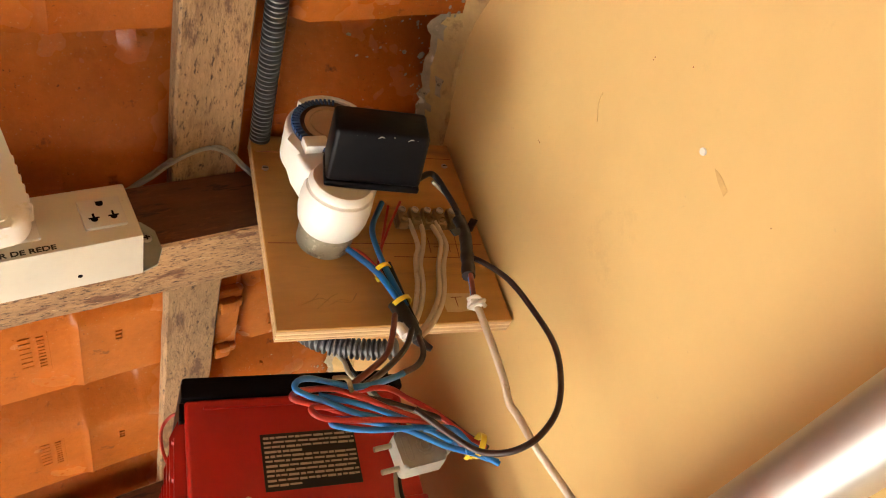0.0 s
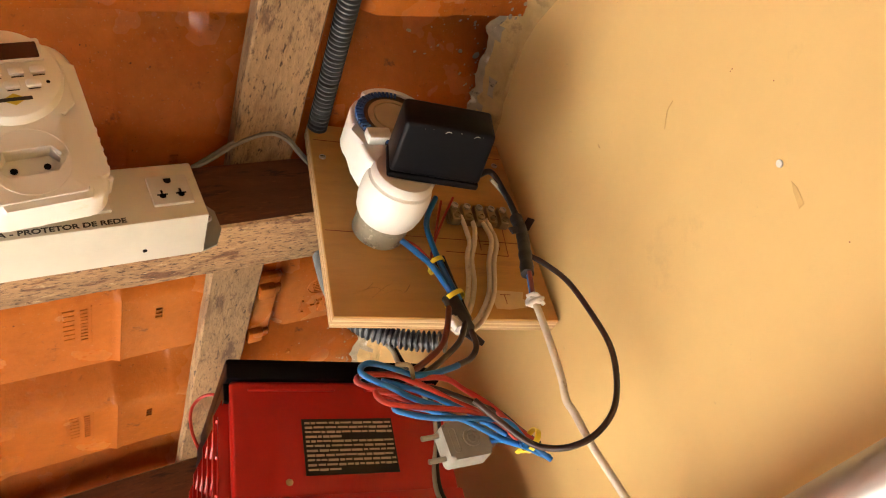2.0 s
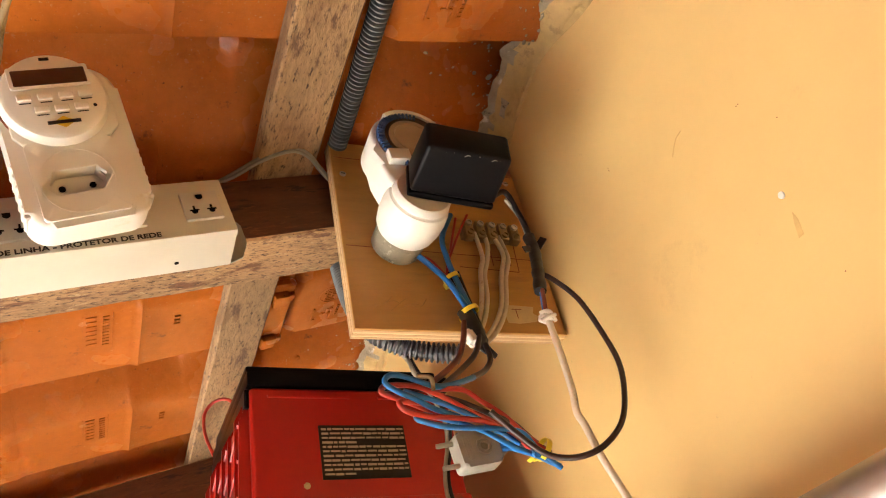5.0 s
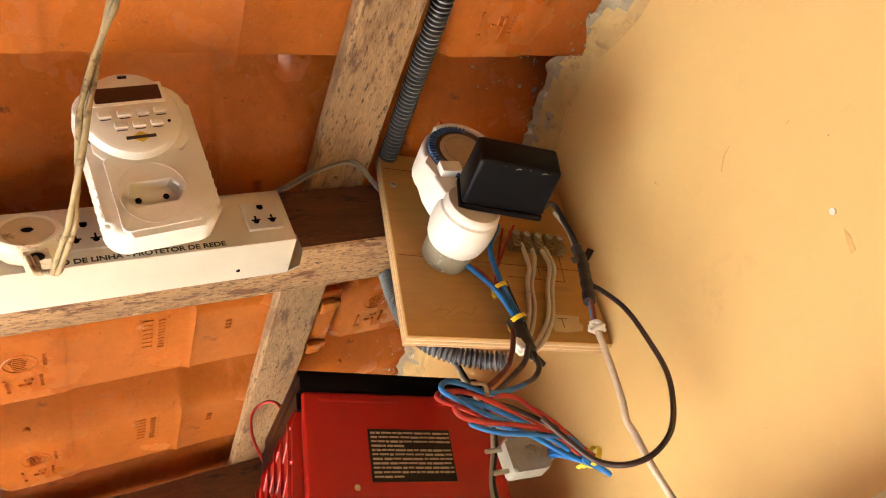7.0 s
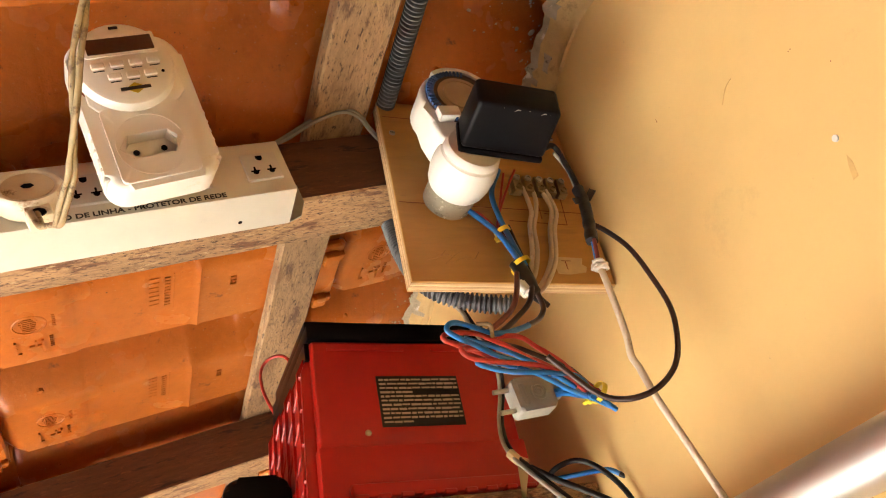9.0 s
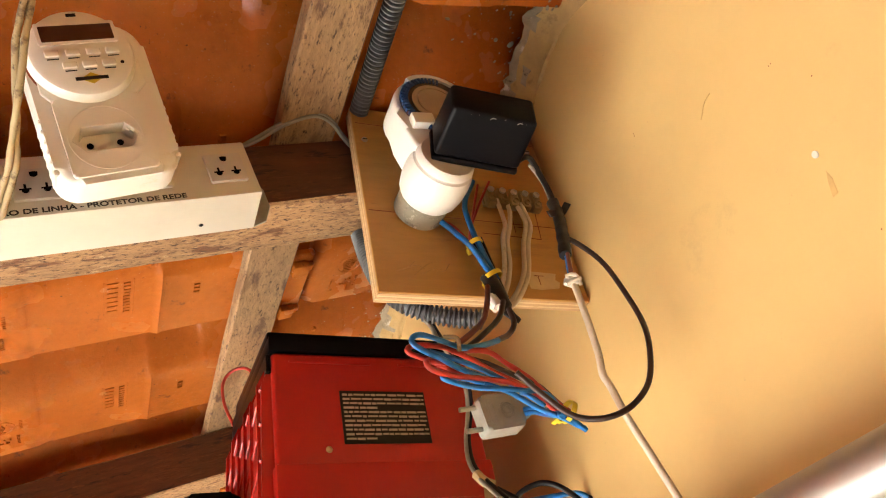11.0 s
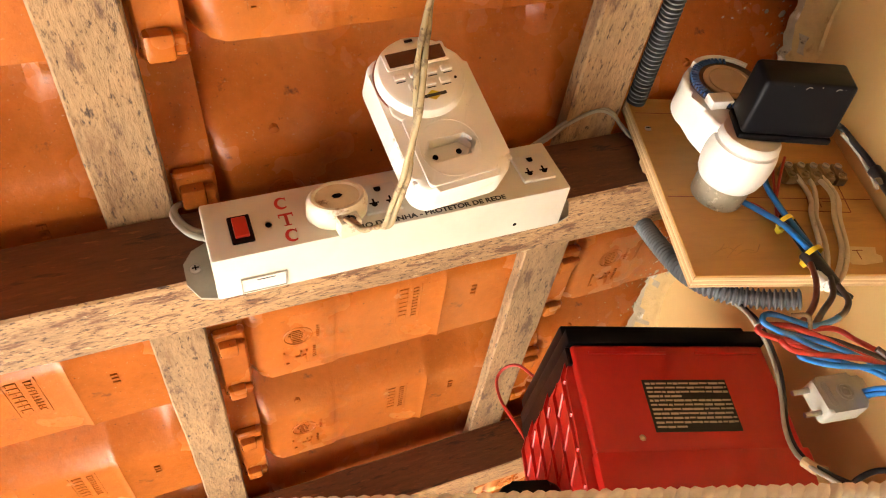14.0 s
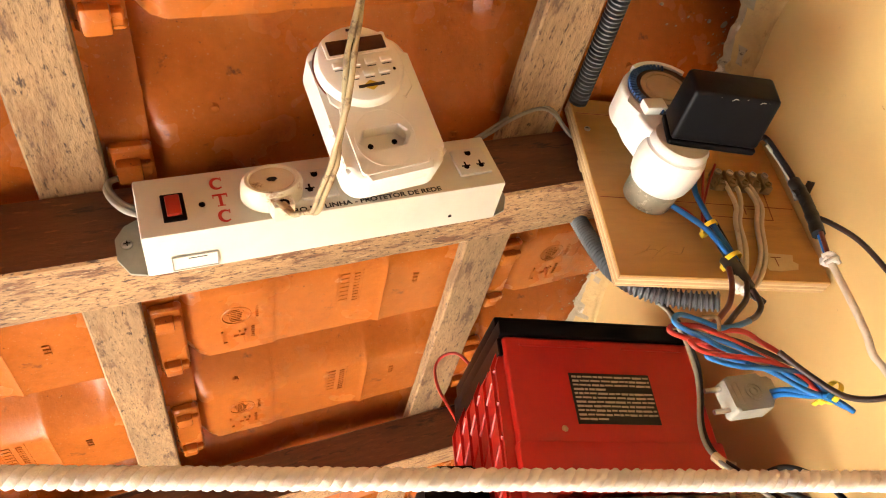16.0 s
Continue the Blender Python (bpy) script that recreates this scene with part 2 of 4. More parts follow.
solid("wall_west_blocker", blocker, BLOCKER, Matrix(), "unseen wall added across the yard to block low light", "wall", kind="structure")

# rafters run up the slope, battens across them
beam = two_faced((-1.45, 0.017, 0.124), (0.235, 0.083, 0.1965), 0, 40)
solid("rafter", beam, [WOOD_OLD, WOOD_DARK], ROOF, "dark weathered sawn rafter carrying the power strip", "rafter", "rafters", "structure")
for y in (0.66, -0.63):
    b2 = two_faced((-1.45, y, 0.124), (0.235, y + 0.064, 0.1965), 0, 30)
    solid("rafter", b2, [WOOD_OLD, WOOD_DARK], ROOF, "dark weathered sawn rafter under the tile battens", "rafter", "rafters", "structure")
for u0, u1 in ((-0.431, -0.378), (-0.016, 0.043), (-0.85, -0.797), (-1.27, -1.217)):
    b2 = rough_bar((u0, -0.95, 0.197), (u1, 1.6, 0.2145), 1, 60)
    solid("batten", b2, WOOD_BATTEN, ROOF, "grey weathered wooden batten with dark specks", "batten", "tile battens", "structure")

roof = thing("roof", ROOF, "orange clay tile roof seen from below", "roof", kind="structure")
PITCH, COURSE, LIP = 0.2415, 0.418, 0.354


def tile_height(s):
    """The underside's height across the tile: s from 0 past one lip to PITCH at the next."""
    x = s / PITCH
    if x < 0.12:
        return 0.062 - 0.006 * (x / 0.12 - 1) ** 2
    if x < 0.52:
        t = (x - 0.12) / 0.40
        return 0.062 * (0.5 + 0.5 * math.cos(math.pi * t))
    return 0.0


def tile_mesh(lugs=True):
    """One tile: a is along the slope from its foot, s across; flat channel, rolled cover, creases and lugs."""
    bm = bmesh.new()
    aa = [-0.05, -0.012, -0.004, 0.003, 0.010, 0.020, 0.05, 0.095, 0.099, 0.104, 0.17, 0.226, 0.231, 0.235, 0.240, 0.27, 0.296, 0.303, 0.309, 0.36, 0.374, 0.38, 0.414]
    ss = [PITCH * k / 26 for k in range(27)]
    low, top = [], []
    for a in aa:
        lift = 0.013 if a < -0.01 else 0.011 if a < 0 else 0.005 if a < 0.005 else 0.0015 if a < 0.012 else 0.0
        # the foot stands proud, then a shallow panel, then a rounded ridge and the head
        crease = 0.0 if a < 0.097 else 0.0014 if a < 0.101 else 0.0028
        if a > 0.2300:
            crease = 0.0006 if a < 0.233 else -0.0012 if a < 0.238 else 0.0006
        r0, r1 = [], []
        for i, s in enumerate(ss):
            h = tile_height(s)
            if a >= 0.300:
                k = min(1.0, (a - 0.296) / 0.012)
                h = h * (1 - 0.28 * k) + (0.003 * k if h > 0.01 else 0)
            flat = 1.0 if h < 0.01 else 0.45
            z = 0.2145 + h + lift * flat + crease * flat + 0.0009 * noise.noise(Vector((a * 30, s * 30, 0)))
            round_off = max(0.0, (0.022 - a) / 0.022) * max(0.0, (s / PITCH - 0.86) / 0.14)
            r0.append(bm.verts.new((a, s - PITCH, z + 0.016 * round_off ** 2)))
            r1.append(bm.verts.new((a, s - PITCH, z + (0.074 if i == 26 else 0.012))))
        low.append(r0), top.append(r1)
    for rows in (low, top):
        for p, q in zip(rows, rows[1:]):
            for k in range(26):
                bm.faces.new((p[k], p[k + 1], q[k + 1], q[k]))
    for i in range(len(aa) - 1):
        bm.faces.new((low[i][0], low[i + 1][0], top[i + 1][0], top[i][0]))
        bm.faces.new((low[i][-1], low[i + 1][-1], top[i + 1][-1], top[i][-1]))
    for k in range(26):
        bm.faces.new((low[0][k], low[0][k + 1], top[0][k + 1], top[0][k]))
        bm.faces.new((low[-1][k], low[-1][k + 1], top[-1][k + 1], top[-1][k]))
    # fixing lugs on the head, a rail that carries them, and stamped marks
    if lugs:
        box((0.380, -0.128, 0.205), (0.414, 0.004, 0.217), 0.003, 1, bm)
    for v in (-0.118, -0.022) if lugs else ():
        box((0.384, v, 0.195), (0.404, v + 0.022, 0.207), 0.003, 2, bm)
        box((0.400, v + 0.004, 0.199), (0.4125, v + 0.018, 0.207), 0.002, 1, bm)
    spun([(0.0050, 0.006), (0.0042, -0.001), (0.002, -0.0022)], Matrix.Translation((0.05, -0.143, 0.2145 + tile_height(PITCH - 0.143))), 7, bm)
    relief = random.Random(7)

    def stroke(a0, v0, a1, v1, z, deep=0.0009):
        box((min(a0, a1), min(v0, v1), z - deep), (max(a0, a1), max(v0, v1), z + 0.0012), 0, 1, bm)

    def worn_line(a0, a1, v0, v1, pitch, z, thin):
        """A moulded line of worn marks: each an upright with one or two arms."""
        v = v0
        while v + pitch * 0.7 < v1:
            stroke(a0, v, a1, v + thin, z)
            for k in relief.sample((0.0, 0.45, 1.0), 2):
                c = a0 + (a1 - a0 - thin) * k
                stroke(c, v, c + thin, v + pitch * 0.66, z)
            v += pitch

    z0, z1 = 0.2142, 0.2173
    # round moulded seal with its crossing lines
    ring = [(0.0545 + r * math.cos(2 * math.pi * k / 28), -0.080 + r * math.sin(2 * math.pi * k / 28), z0) for r in (0.0165,) for k in range(28)]
    hose(ring + ring[:1], 0.0009, 4, 1, bm)
    for k in range(7):
        q = -0.0115 + 0.0038 * k
        half = math.sqrt(max(0.0, 0.0142 ** 2 - q * q)) * relief.uniform(0.6, 0.95)
        stroke(0.0545 - half, -0.080 + q, 0.0545 + half * relief.uniform(0.4, 1), -0.0788 + q, z0)
        if k % 2:
            stroke(0.0545 + q, -0.080 - half, 0.0556 + q, -0.080 + half * 0.6, z0)
    # angle marks at the foot
    for a0, v0, a1, v1 in ((0.036, -0.050, 0.0382, -0.024), (0.036, -0.0262, 0.042, -0.024), (0.050, -0.037, 0.065, -0.0348), (0.056, -0.046, 0.0582, -0.036), (0.0628, -0.046, 0.065, -0.022)):
        stroke(a0, v0, a1, v1, z0, 0.0019)
    worn_line(0.076, 0.080, -0.092, -0.068, 0.0042, z0, 0.0007)
    worn_line(0.071, 0.075, -0.050, -0.024, 0.0042, z0, 0.0007)
    # the framed block of two worn lines in the middle, a short one by the head
    worn_line(0.178, 0.189, -0.116, -0.050, 0.0088, z1, 0.0013)
    worn_line(0.195, 0.202, -0.114, -0.052, 0.0062, z1, 0.0010)
    for a in (0.1745, 0.2055):
        stroke(a, -0.119, a + 0.0008, -0.048, z1, 0.0006)
    worn_line(0.272, 0.279, -0.092, -0.070, 0.0072, z0, 0.0010)
    return mesh_of("roof_tile", bm, TERRA, 40)


_tile, _plain = tile_mesh(), tile_mesh(False)
for course in (-3, -2, -1, 0, 1):
    for row in range(-4, 6):
        ob = new("roof_tile", _plain if course == 0 and row < 0 else _tile)
        ob.parent = roof
        sh = 0.004 * noise.noise(Vector((course * 3.3, row * 2.1, 0)))
        # the top course is cut off at the wall
        ob.location = (-0.336 + COURSE * course + sh, LIP + PITCH * row, 0.002 * noise.noise(Vector((row * 1.7, course * 2.9, 4))))
        ob.rotation_euler = (0, radians(-0.3 + 0.4 * noise.noise(Vector((row, course, 2)))), 0)


# ---- more materials ----
WHITE = material("white_plastic", (0.70, 0.68, 0.62), 0.35, specks=(((0.62, 0.56, 0.42), 20, 0.08),), scale=30, bump=0.03, spread=0.03)
IVORY = material("aged_ivory_plastic", (0.62, 0.56, 0.42), 0.35, specks=(((0.26, 0.12, 0.045), 30, 0.30),), scale=30, bump=0.05, spread=0.06)
SOCKET = material("grey_white_socket_plastic", (0.58, 0.57, 0.53), 0.4, scale=40, bump=0.03, spread=0.05)
HOLE = material("dark_recess", (0.006, 0.005, 0.005), 0.9, bump=0, spec=0.1)
TAB = material("grey_green_metal", (0.34, 0.34, 0.28), 0.5, metal=0.3, scale=50, bump=0.08)
STEEL = material("steel", (0.5, 0.48, 0.44), 0.35, metal=1.0, scale=80, bump=0.1)
ALU = material("brushed_aluminium_pipe", (0.52, 0.515, 0.50), 0.42, metal=1.0, specks=(((0.4, 0.39, 0.37), 70, 0.03),), scale=90, bump=0.06, stretch=(1, 0.1, 1), spread=0.04)
ROCKER = material("red_rocker", (0.36, 0.018, 0.012), 0.3, bump=0, spread=0.05)
RED_INK = material("red_ink", (0.50, 0.02, 0.02), 0.5, bump=0, spread=0.04)
BLACK_INK = material("black_ink", (0.02, 0.018, 0.016), 0.5, bump=0)
LCD = material("brown_lcd_glass", (0.035, 0.017, 0.010), 0.12, bump=0, coat=0.5)
YELLOW = material("yellow_nylon", (0.75, 0.55, 0.03), 0.4, bump=0.03, spread=0.06)
YELLOW_INK = material("yellow_ink", (0.55, 0.42, 0.03), 0.4, bump=0)
BLUE_RING = material("blue_segment_plastic", (0.03, 0.10, 0.28), 0.35, bump=0.03)
DIAL = material("beige_dial_plastic", (0.40, 0.31, 0.22), 0.35, bump=0.03)
CERAMIC = material("grey_stained_ceramic", (0.30, 0.27, 0.19), 0.6, specks=(((0.14, 0.115, 0.075), 70, 0.45), ((0.52, 0.47, 0.34), 110, 0.35)), scale=60, bump=0.25, spread=0.15)
BRASSY = material("aged_amber_terminal_plastic", (0.26, 0.19, 0.09), 0.4, specks=(((0.10, 0.06, 0.03), 120, 0.3),), scale=90, bump=0.1, spread=0.2)
CONDUIT = material("grey_corrugated_plastic", (0.085, 0.092, 0.098), 0.36, specks=(((0.17, 0.165, 0.15), 60, 0.15),), scale=60, bump=0.08)
WIRE_BLUE = material("blue_wire", (0.011, 0.15, 0.46), 0.38, bump=0.03, scale=60)
WIRE_RED = material("red_wire", (0.42, 0.028, 0.018), 0.38, bump=0.03, scale=60)
WIRE_BROWN = material("dark_brown_wire", (0.032, 0.014, 0.009), 0.4, bump=0.05, scale=60)
WIRE_WINE = material("wine_brown_wire", (0.16, 0.03, 0.018), 0.4, bump=0.05, scale=60)
WIRE_BLACK = material("black_cable", (0.010, 0.0095, 0.009), 0.45, specks=(((0.07, 0.06, 0.05), 60, 0.10),), bump=0.08, scale=60, spec=0.3)
WIRE_GREY = material("grey_cable", (0.27, 0.25, 0.20), 0.5, specks=(((0.2, 0.16, 0.11), 50, 0.2),), bump=0.08, scale=60)
WIRE_WHITE = material("dusty_white_cable", (0.62, 0.53, 0.40), 0.5, specks=(((0.36, 0.26, 0.16), 50, 0.25),), bump=0.1, scale=60)
CORD = material("old_yellowed_cord", (0.33, 0.25, 0.13), 0.6, specks=(((0.13, 0.08, 0.04), 60, 0.5), ((0.05, 0.03, 0.018), 160, 0.2)), bump=0.3, scale=90, spread=0.15)
TAPE = material("black_tape", (0.011, 0.010, 0.0095), 0.45, specks=(((0.10, 0.08, 0.06), 40, 0.2),), bump=0.4, scale=60)
PAPER = material("beige_masking_tape", (0.62, 0.47, 0.25), 0.7, bump=0.1, scale=60)
ROPE = material("white_braided_rope", (0.80, 0.76, 0.68), 0.8, specks=(((0.5, 0.44, 0.36), 90, 0.2),), bump=0.4, scale=200)
GREY_PLUG = material("grey_rubber_plug", (0.30, 0.29, 0.245), 0.5, specks=(((0.26, 0.22, 0.16), 50, 0.15),), bump=0.1, scale=60)
LABEL_BLACK = material("black_label_film", (0.006, 0.006, 0.006), 0.45, specks=(((0.12, 0.08, 0.05), 60, 0.04),), bump=0.02)
LABEL_INK = material("pale_label_print", (0.52, 0.44, 0.34), 0.6, bump=0)
RING_BROWN = material("dark_brown_ring", (0.045, 0.030, 0.024), 0.4, bump=0.03)
STAINED_FACE = material("stained_beige_plastic", (0.52, 0.42, 0.27), 0.5, specks=(((0.13, 0.065, 0.03), 42, 0.34), ((0.34, 0.22, 0.11), 30, 0.3)), scale=60, bump=0.1, spread=0.12)
PENCIL = material("red_pencil", (0.26, 0.07, 0.03), 0.8, bump=0, spread=0.2)
SCRAPE = material("scraped_paint", (0.56, 0.36, 0.13), 0.7, bump=0, spread=0.2)
STAIN = material("orange_brown_stain", (0.52, 0.29, 0.08), 0.7, bump=0, spread=0.3)


def lettering(name, text, size, m, mat, parent, depth=0.0002, bold=0.0, shear=0.0):
    """Flat letters in the built-in font, as a mesh part of its thing."""
    cu = bpy.data.curves.new(name, "FONT")
    cu.body, cu.size, cu.extrude, cu.offset, cu.shear = text, size, depth, bold, shear
    cu.align_x, cu.align_y = "CENTER", "CENTER"
    tmp = bpy.data.objects.new("tmp", cu)
    scene.collection.objects.link(tmp)
    bpy.context.view_layer.update()
    me = bpy.data.meshes.new_from_object(tmp)
    bpy.data.objects.remove(tmp)
    me.name = name
    me.materials.clear()
    me.materials.append(mat)
    ob = new(name, me)
    ob.parent = parent
    ob.matrix_local = m
    return ob


# turns (x right, y up, z out) drawings onto a face that looks towards -y
FACE = Matrix(((1, 0, 0, 0), (0, 0, -1, 0), (0, 1, 0, 0), (0, 0, 0, 1)))


def on_face(x, y, z):
    return Matrix.Translation((x, y, z)) @ FACE


def cable(name, points, r, mat, label, category="cable", n=10, **kw):
    return solid(name, hose(points, r, n, **kw), mat, Matrix(), label, category, smooth=25 if "ribs" in kw else 60)


# ---- the wall's trim and marks ----
fillet = bmesh.new()
_rows = []
for k in range(420):
    y = -0.9 + 2.5 * k / 419
    q = Vector((0, y * 9, 0))
    s = ((y - LIP) / PITCH) % 1
    zt = 2.268 + (0.020 + 0.018 * math.cos(2 * math.pi * (s - 0.12))) * 0.9
    reach = 0.016 + 0.014 * noise.noise(q * 1.3) + 0.009 * noise.noise(q * 5) + 0.006 * noise.noise(q * 17)
    ring = []
    # a lumpy painted skirt on the wall, then the torn edge against the tiles
    for j, (dx, dz) in enumerate(((0.006, -0.038), (-0.0002, -0.032), (-0.002, -0.025), (-0.005, -0.016), (-0.008 - reach * 0.3, -0.008), (-0.009 - reach * 0.6, -0.002), (-0.010 - reach, 0.004), (0.006, 0.03))):
        inner = 0 < j < 7
        w = (0.0035 * noise.noise(Vector((j * 2.0, y * 60, 3))) + 0.0022 * noise.noise(Vector((j * 3.0, y * 170, 8)))) * inner + 0.006 * noise.noise(Vector((j * 0.4, y * 11, 7)))
        ring.append(fillet.verts.new((WALL_X + dx - (abs(w) if inner else 0), y, zt + dz + w + math.tan(radians(SLOPE)) * min(0, dx))))
    _rows.append(ring)
for a, b in zip(_rows, _rows[1:]):
    for j in range(7):
        torn = noise.noise(Vector((j * 0.9, a[j].co.y * 45, 2))) > 0.25
        fillet.faces.new((a[j], a[j + 1], b[j + 1], b[j])).material_index = 1 if j > 4 or (j > 2 and torn) else 0
solid("trim_joint", fillet, [PAINTED_MORTAR, CEMENT], Matrix(), "rough cement fillet between the roof tiles and the wall", "trim", kind="structure", smooth=60)

splash = bmesh.new()
random.seed(11)
for k in range(900):
    y = random.uniform(-0.35, 0.75)
    u = 0.285 - abs(random.gauss(0, 0.05))
    s_ = ((y - LIP) / PITCH) % 1 * PITCH
    if u < 0.06 or u > 0.27:
        continue
    r = random.uniform(0.0006, 0.0018) * (2.2 if random.random() < 0.12 else 1) * (1 + max(0.0, (u - 0.20) * 8))
    m_ = ROOF @ Matrix.Translation((u, y, 0.2138 + tile_height(s_))) @ Matrix.Rotation(random.uniform(0, 6), 4, "Z") @ Matrix.Diagonal((1.0, random.uniform(0.35, 1), 0.35, 1))
    spun([(r * 0.35, -r), (r * 0.8, -r * 0.6), (r, 0), (r * 0.6, r * 0.5)], m_, 6, splash)
solid("mortar_splashes", splash, CEMENT, Matrix(), "dried mortar splashes on the tiles beside the wall", "mortar", kind="stuff", smooth=50)

chip = bmesh.new()
prism([(0.0026 * (1 + 0.35 * noise.noise(Vector((k, 1, 0)))) * math.cos(k * 0.7), 0.0022 * (1 + 0.4 * noise.noise(Vector((k, 5, 0)))) * math.sin(k * 0.7)) for k in range(9)], 0, 0.0012, Matrix.Translation((WALL_X, -0.2597, 1.9429)) @ Matrix.Rotation(radians(-90), 4, "Y"), chip)
solid("wall_chip", chip, WHITE, Matrix(), "small white chip in the wall's paint", "paint chip", smooth=30)
scrape = prism([(0.0000, 0.0000), (-0.0008, -0.0062), (0.0014, -0.0164), (0.0055, -0.0164), (0.0028, -0.0062)], 0, 0.0003, Matrix.Translation((WALL_X, -0.2594, 1.9289)) @ Matrix(((0, 0, -1, 0), (1, 0, 0, 0), (0, 1, 0, 0), (0, 0, 0, 1))))
solid("wall_scrape", scrape, SCRAPE, Matrix(), "brown scrape below the chip in the wall", "scrape")
scratch = bmesh.new()
hose([(0.2049, -0.2193, 2.0473), (0.2049, -0.2112, 2.0457), (0.2049, -0.2015, 2.0372)], 0.0004, 5, 4, scratch)
solid("wall_scratch", scratch, SCRAPE, Matrix(), "thin dark scratch in the wall's paint", "scratch")
for p in ((0.2050, -0.1370, 2.0870), (0.2050, -0.2860, 1.9870), (0.2050, -0.1370, 2.0890), (0.2050, -0.2670, 2.0200), (0.2050, -0.1370, 2.0860), (0.2050, -0.2670, 1.8770), (0.2050, -0.2690, 2.0200)):
    solid("wall_speck", spun([(0.0003, -0.0003), (0.0005, 0), (0.0003, 0.0002)], Matrix.Translation(p) @ Matrix.Rotation(radians(-90), 4, "Y"), 8), PENCIL, Matrix(), "tiny dark speck on the painted wall", "speck")

# ---- plywood mounting board ----
board = thing("mounting_board", pose(0, -0.0095, 2.0), "square plywood board screwed to the rafter, with pencilled marks", "board")
bd = box((0, 0.0, 0), (0.202, 0.0025, 0.222), 0.0006, 1)
part("face_ply", bd, PLY, board)
for k, (y0, y1) in enumerate(((0.0025, 0.0052), (0.0052, 0.0078), (0.0078, 0.0104), (0.0104, 0.013), (0.013, 0.0155))):
    part("ply", box((0.0003 * (k % 2), y0, 0.0003 * (k % 2)), (0.202, y1, 0.222)), (PLY_GLUE, PLY_EDGE)[k % 2], board, "pale ply layer" if k % 2 else "dark ply layer")
for x, z in ((0.010, 0.177), (0.19, 0.19)):
    sc = spun([(0.0032, 0), (0.0032, 0.0008), (0.0022, 0.0014), (0.0006, 0.0014)], on_face(x, 0, z), 16)
    box((-0.0022, -0.0004, 0.0012), (0.0022, 0.0004, 0.0017), bm=sc, m=on_face(x, 0, z), mat=1)
    part("screw", sc, [STEEL, HOLE], board, "small cross-head screw")
lines = bmesh.new()
for (x0, z0), (x1, z1) in (((0.003, 0.088), (0.199, 0.086)), ((0.110, 0.072), (0.172, 0.070)), ((0.172, 0.070), (0.176, 0.118)), ((0.146, 0.076), (0.147, 0.094)), ((0.133, 0.074), (0.137, 0.090)), ((0.160, 0.075), (0.161, 0.090)), ((0.150, 0.083), (0.158, 0.083)), ((0.165, 0.077), (0.166, 0.088)), ((0.003, 0.1995), (0.199, 0.2005))):
    hose([(x0, -0.0001, z0), (x1, -0.0001, z1)], 0.00045, 4, 1, lines)
part("pencil_line", lines, PENCIL, board, "reddish pencil lines")
smear = bmesh.new()
for k in range(5):
    hose([(0.018 + 0.008 * k, 0.0002, 0.022 + 0.004 * math.sin(k * 2)), (0.030 + 0.008 * k, 0.0002, 0.027 + 0.003 * math.sin(k)), (0.037 + 0.008 * k, 0.0002, 0.030 + 0.004 * math.cos(k * 3))], 0.0006, 4, 4, smear)
part("stain", smear, STAIN, board, "orange smear on the wood")
masking = thing("masking_tape_label", Matrix.Translation((0.1590, -0.0100, 2.0210)) @ pose(0, 0, 0, 0, -4, 0), "torn beige masking tape with a pencilled mark", "tape")
part("tape_strip", prism([(-0.016, -0.009), (-0.004, -0.0105), (0.014, -0.009), (0.017, -0.003), (0.013, 0.0), (0.016, 0.007), (-0.002, 0.009), (-0.013, 0.010), (-0.017, 0.002)], 0, 0.0004, FACE), PAPER, masking)
tm = bmesh.new()
for a, b in (((-0.008, 0.005), (0.002, 0.0045)), ((-0.004, 0.0048), (-0.0045, -0.005))):
    hose([(a[0], -0.0005, a[1]), (b[0], -0.0005, b[1])], 0.0004, 4, 1, tm)
part("pencil_mark", tm, PENCIL, masking, "pencilled letter")

# ---- power strip on the rafter ----
strip = thing("power_strip", ROOF, "long cream metal power strip screwed to the rafter", "power strip")
SF = -0.030
shell = box((-0.36, SF, 0.100), (-0.068, 0.0165, 0.157), 0.0018, 2)
part("housing", shell, CREAM, strip)
for u, s in ((-0.36, -1), (-0.068, 1)):
    out = [(0, 0.101), (0, 0.158), (s * 0.012, 0.152), (s * 0.020, 0.140), (s * 0.020, 0.120), (s * 0.012, 0.105)]
    tab = prism([(u + a, w) for a, w in (out if s > 0 else out[::-1])], -0.0165, -0.0145, FACE)
    t = part("mounting_tab", tab, TAB, strip, "grey metal end tab")
    part("screw", spun([(0.0042, 0), (0.0042, 0.001), (0.003, 0.002), (0.0008, 0.0021)], on_face(u + s * 0.0115, 0.0145, 0.133), 16), STEEL, t)
    part("screw_slot", box((u + s * 0.0115 - 0.0026, 0.0121, 0.1325), (u + s * 0.0115 + 0.0026, 0.0126, 0.1335)), HOLE, t, "dark slot")
    part("screw_slot", box((u + s * 0.0115 - 0.0005, 0.0122, 0.1304), (u + s * 0.0115 + 0.0005, 0.0127, 0.1356)), HOLE, t, "dark slot")
bez = part("switch_bezel", box((-0.3425, SF - 0.002, 0.1115), (-0.326, SF + 0.002, 0.138), 0.0008, 1), BLACK, strip, "black switch bezel")
part("rocker", box((-0.3395, SF - 0.0045, 0.1155), (-0.329, SF - 0.001, 0.1345), 0.001, 2, m=Matrix.Translation((0, 0, 0))), ROCKER, bez, "red rocker switch")
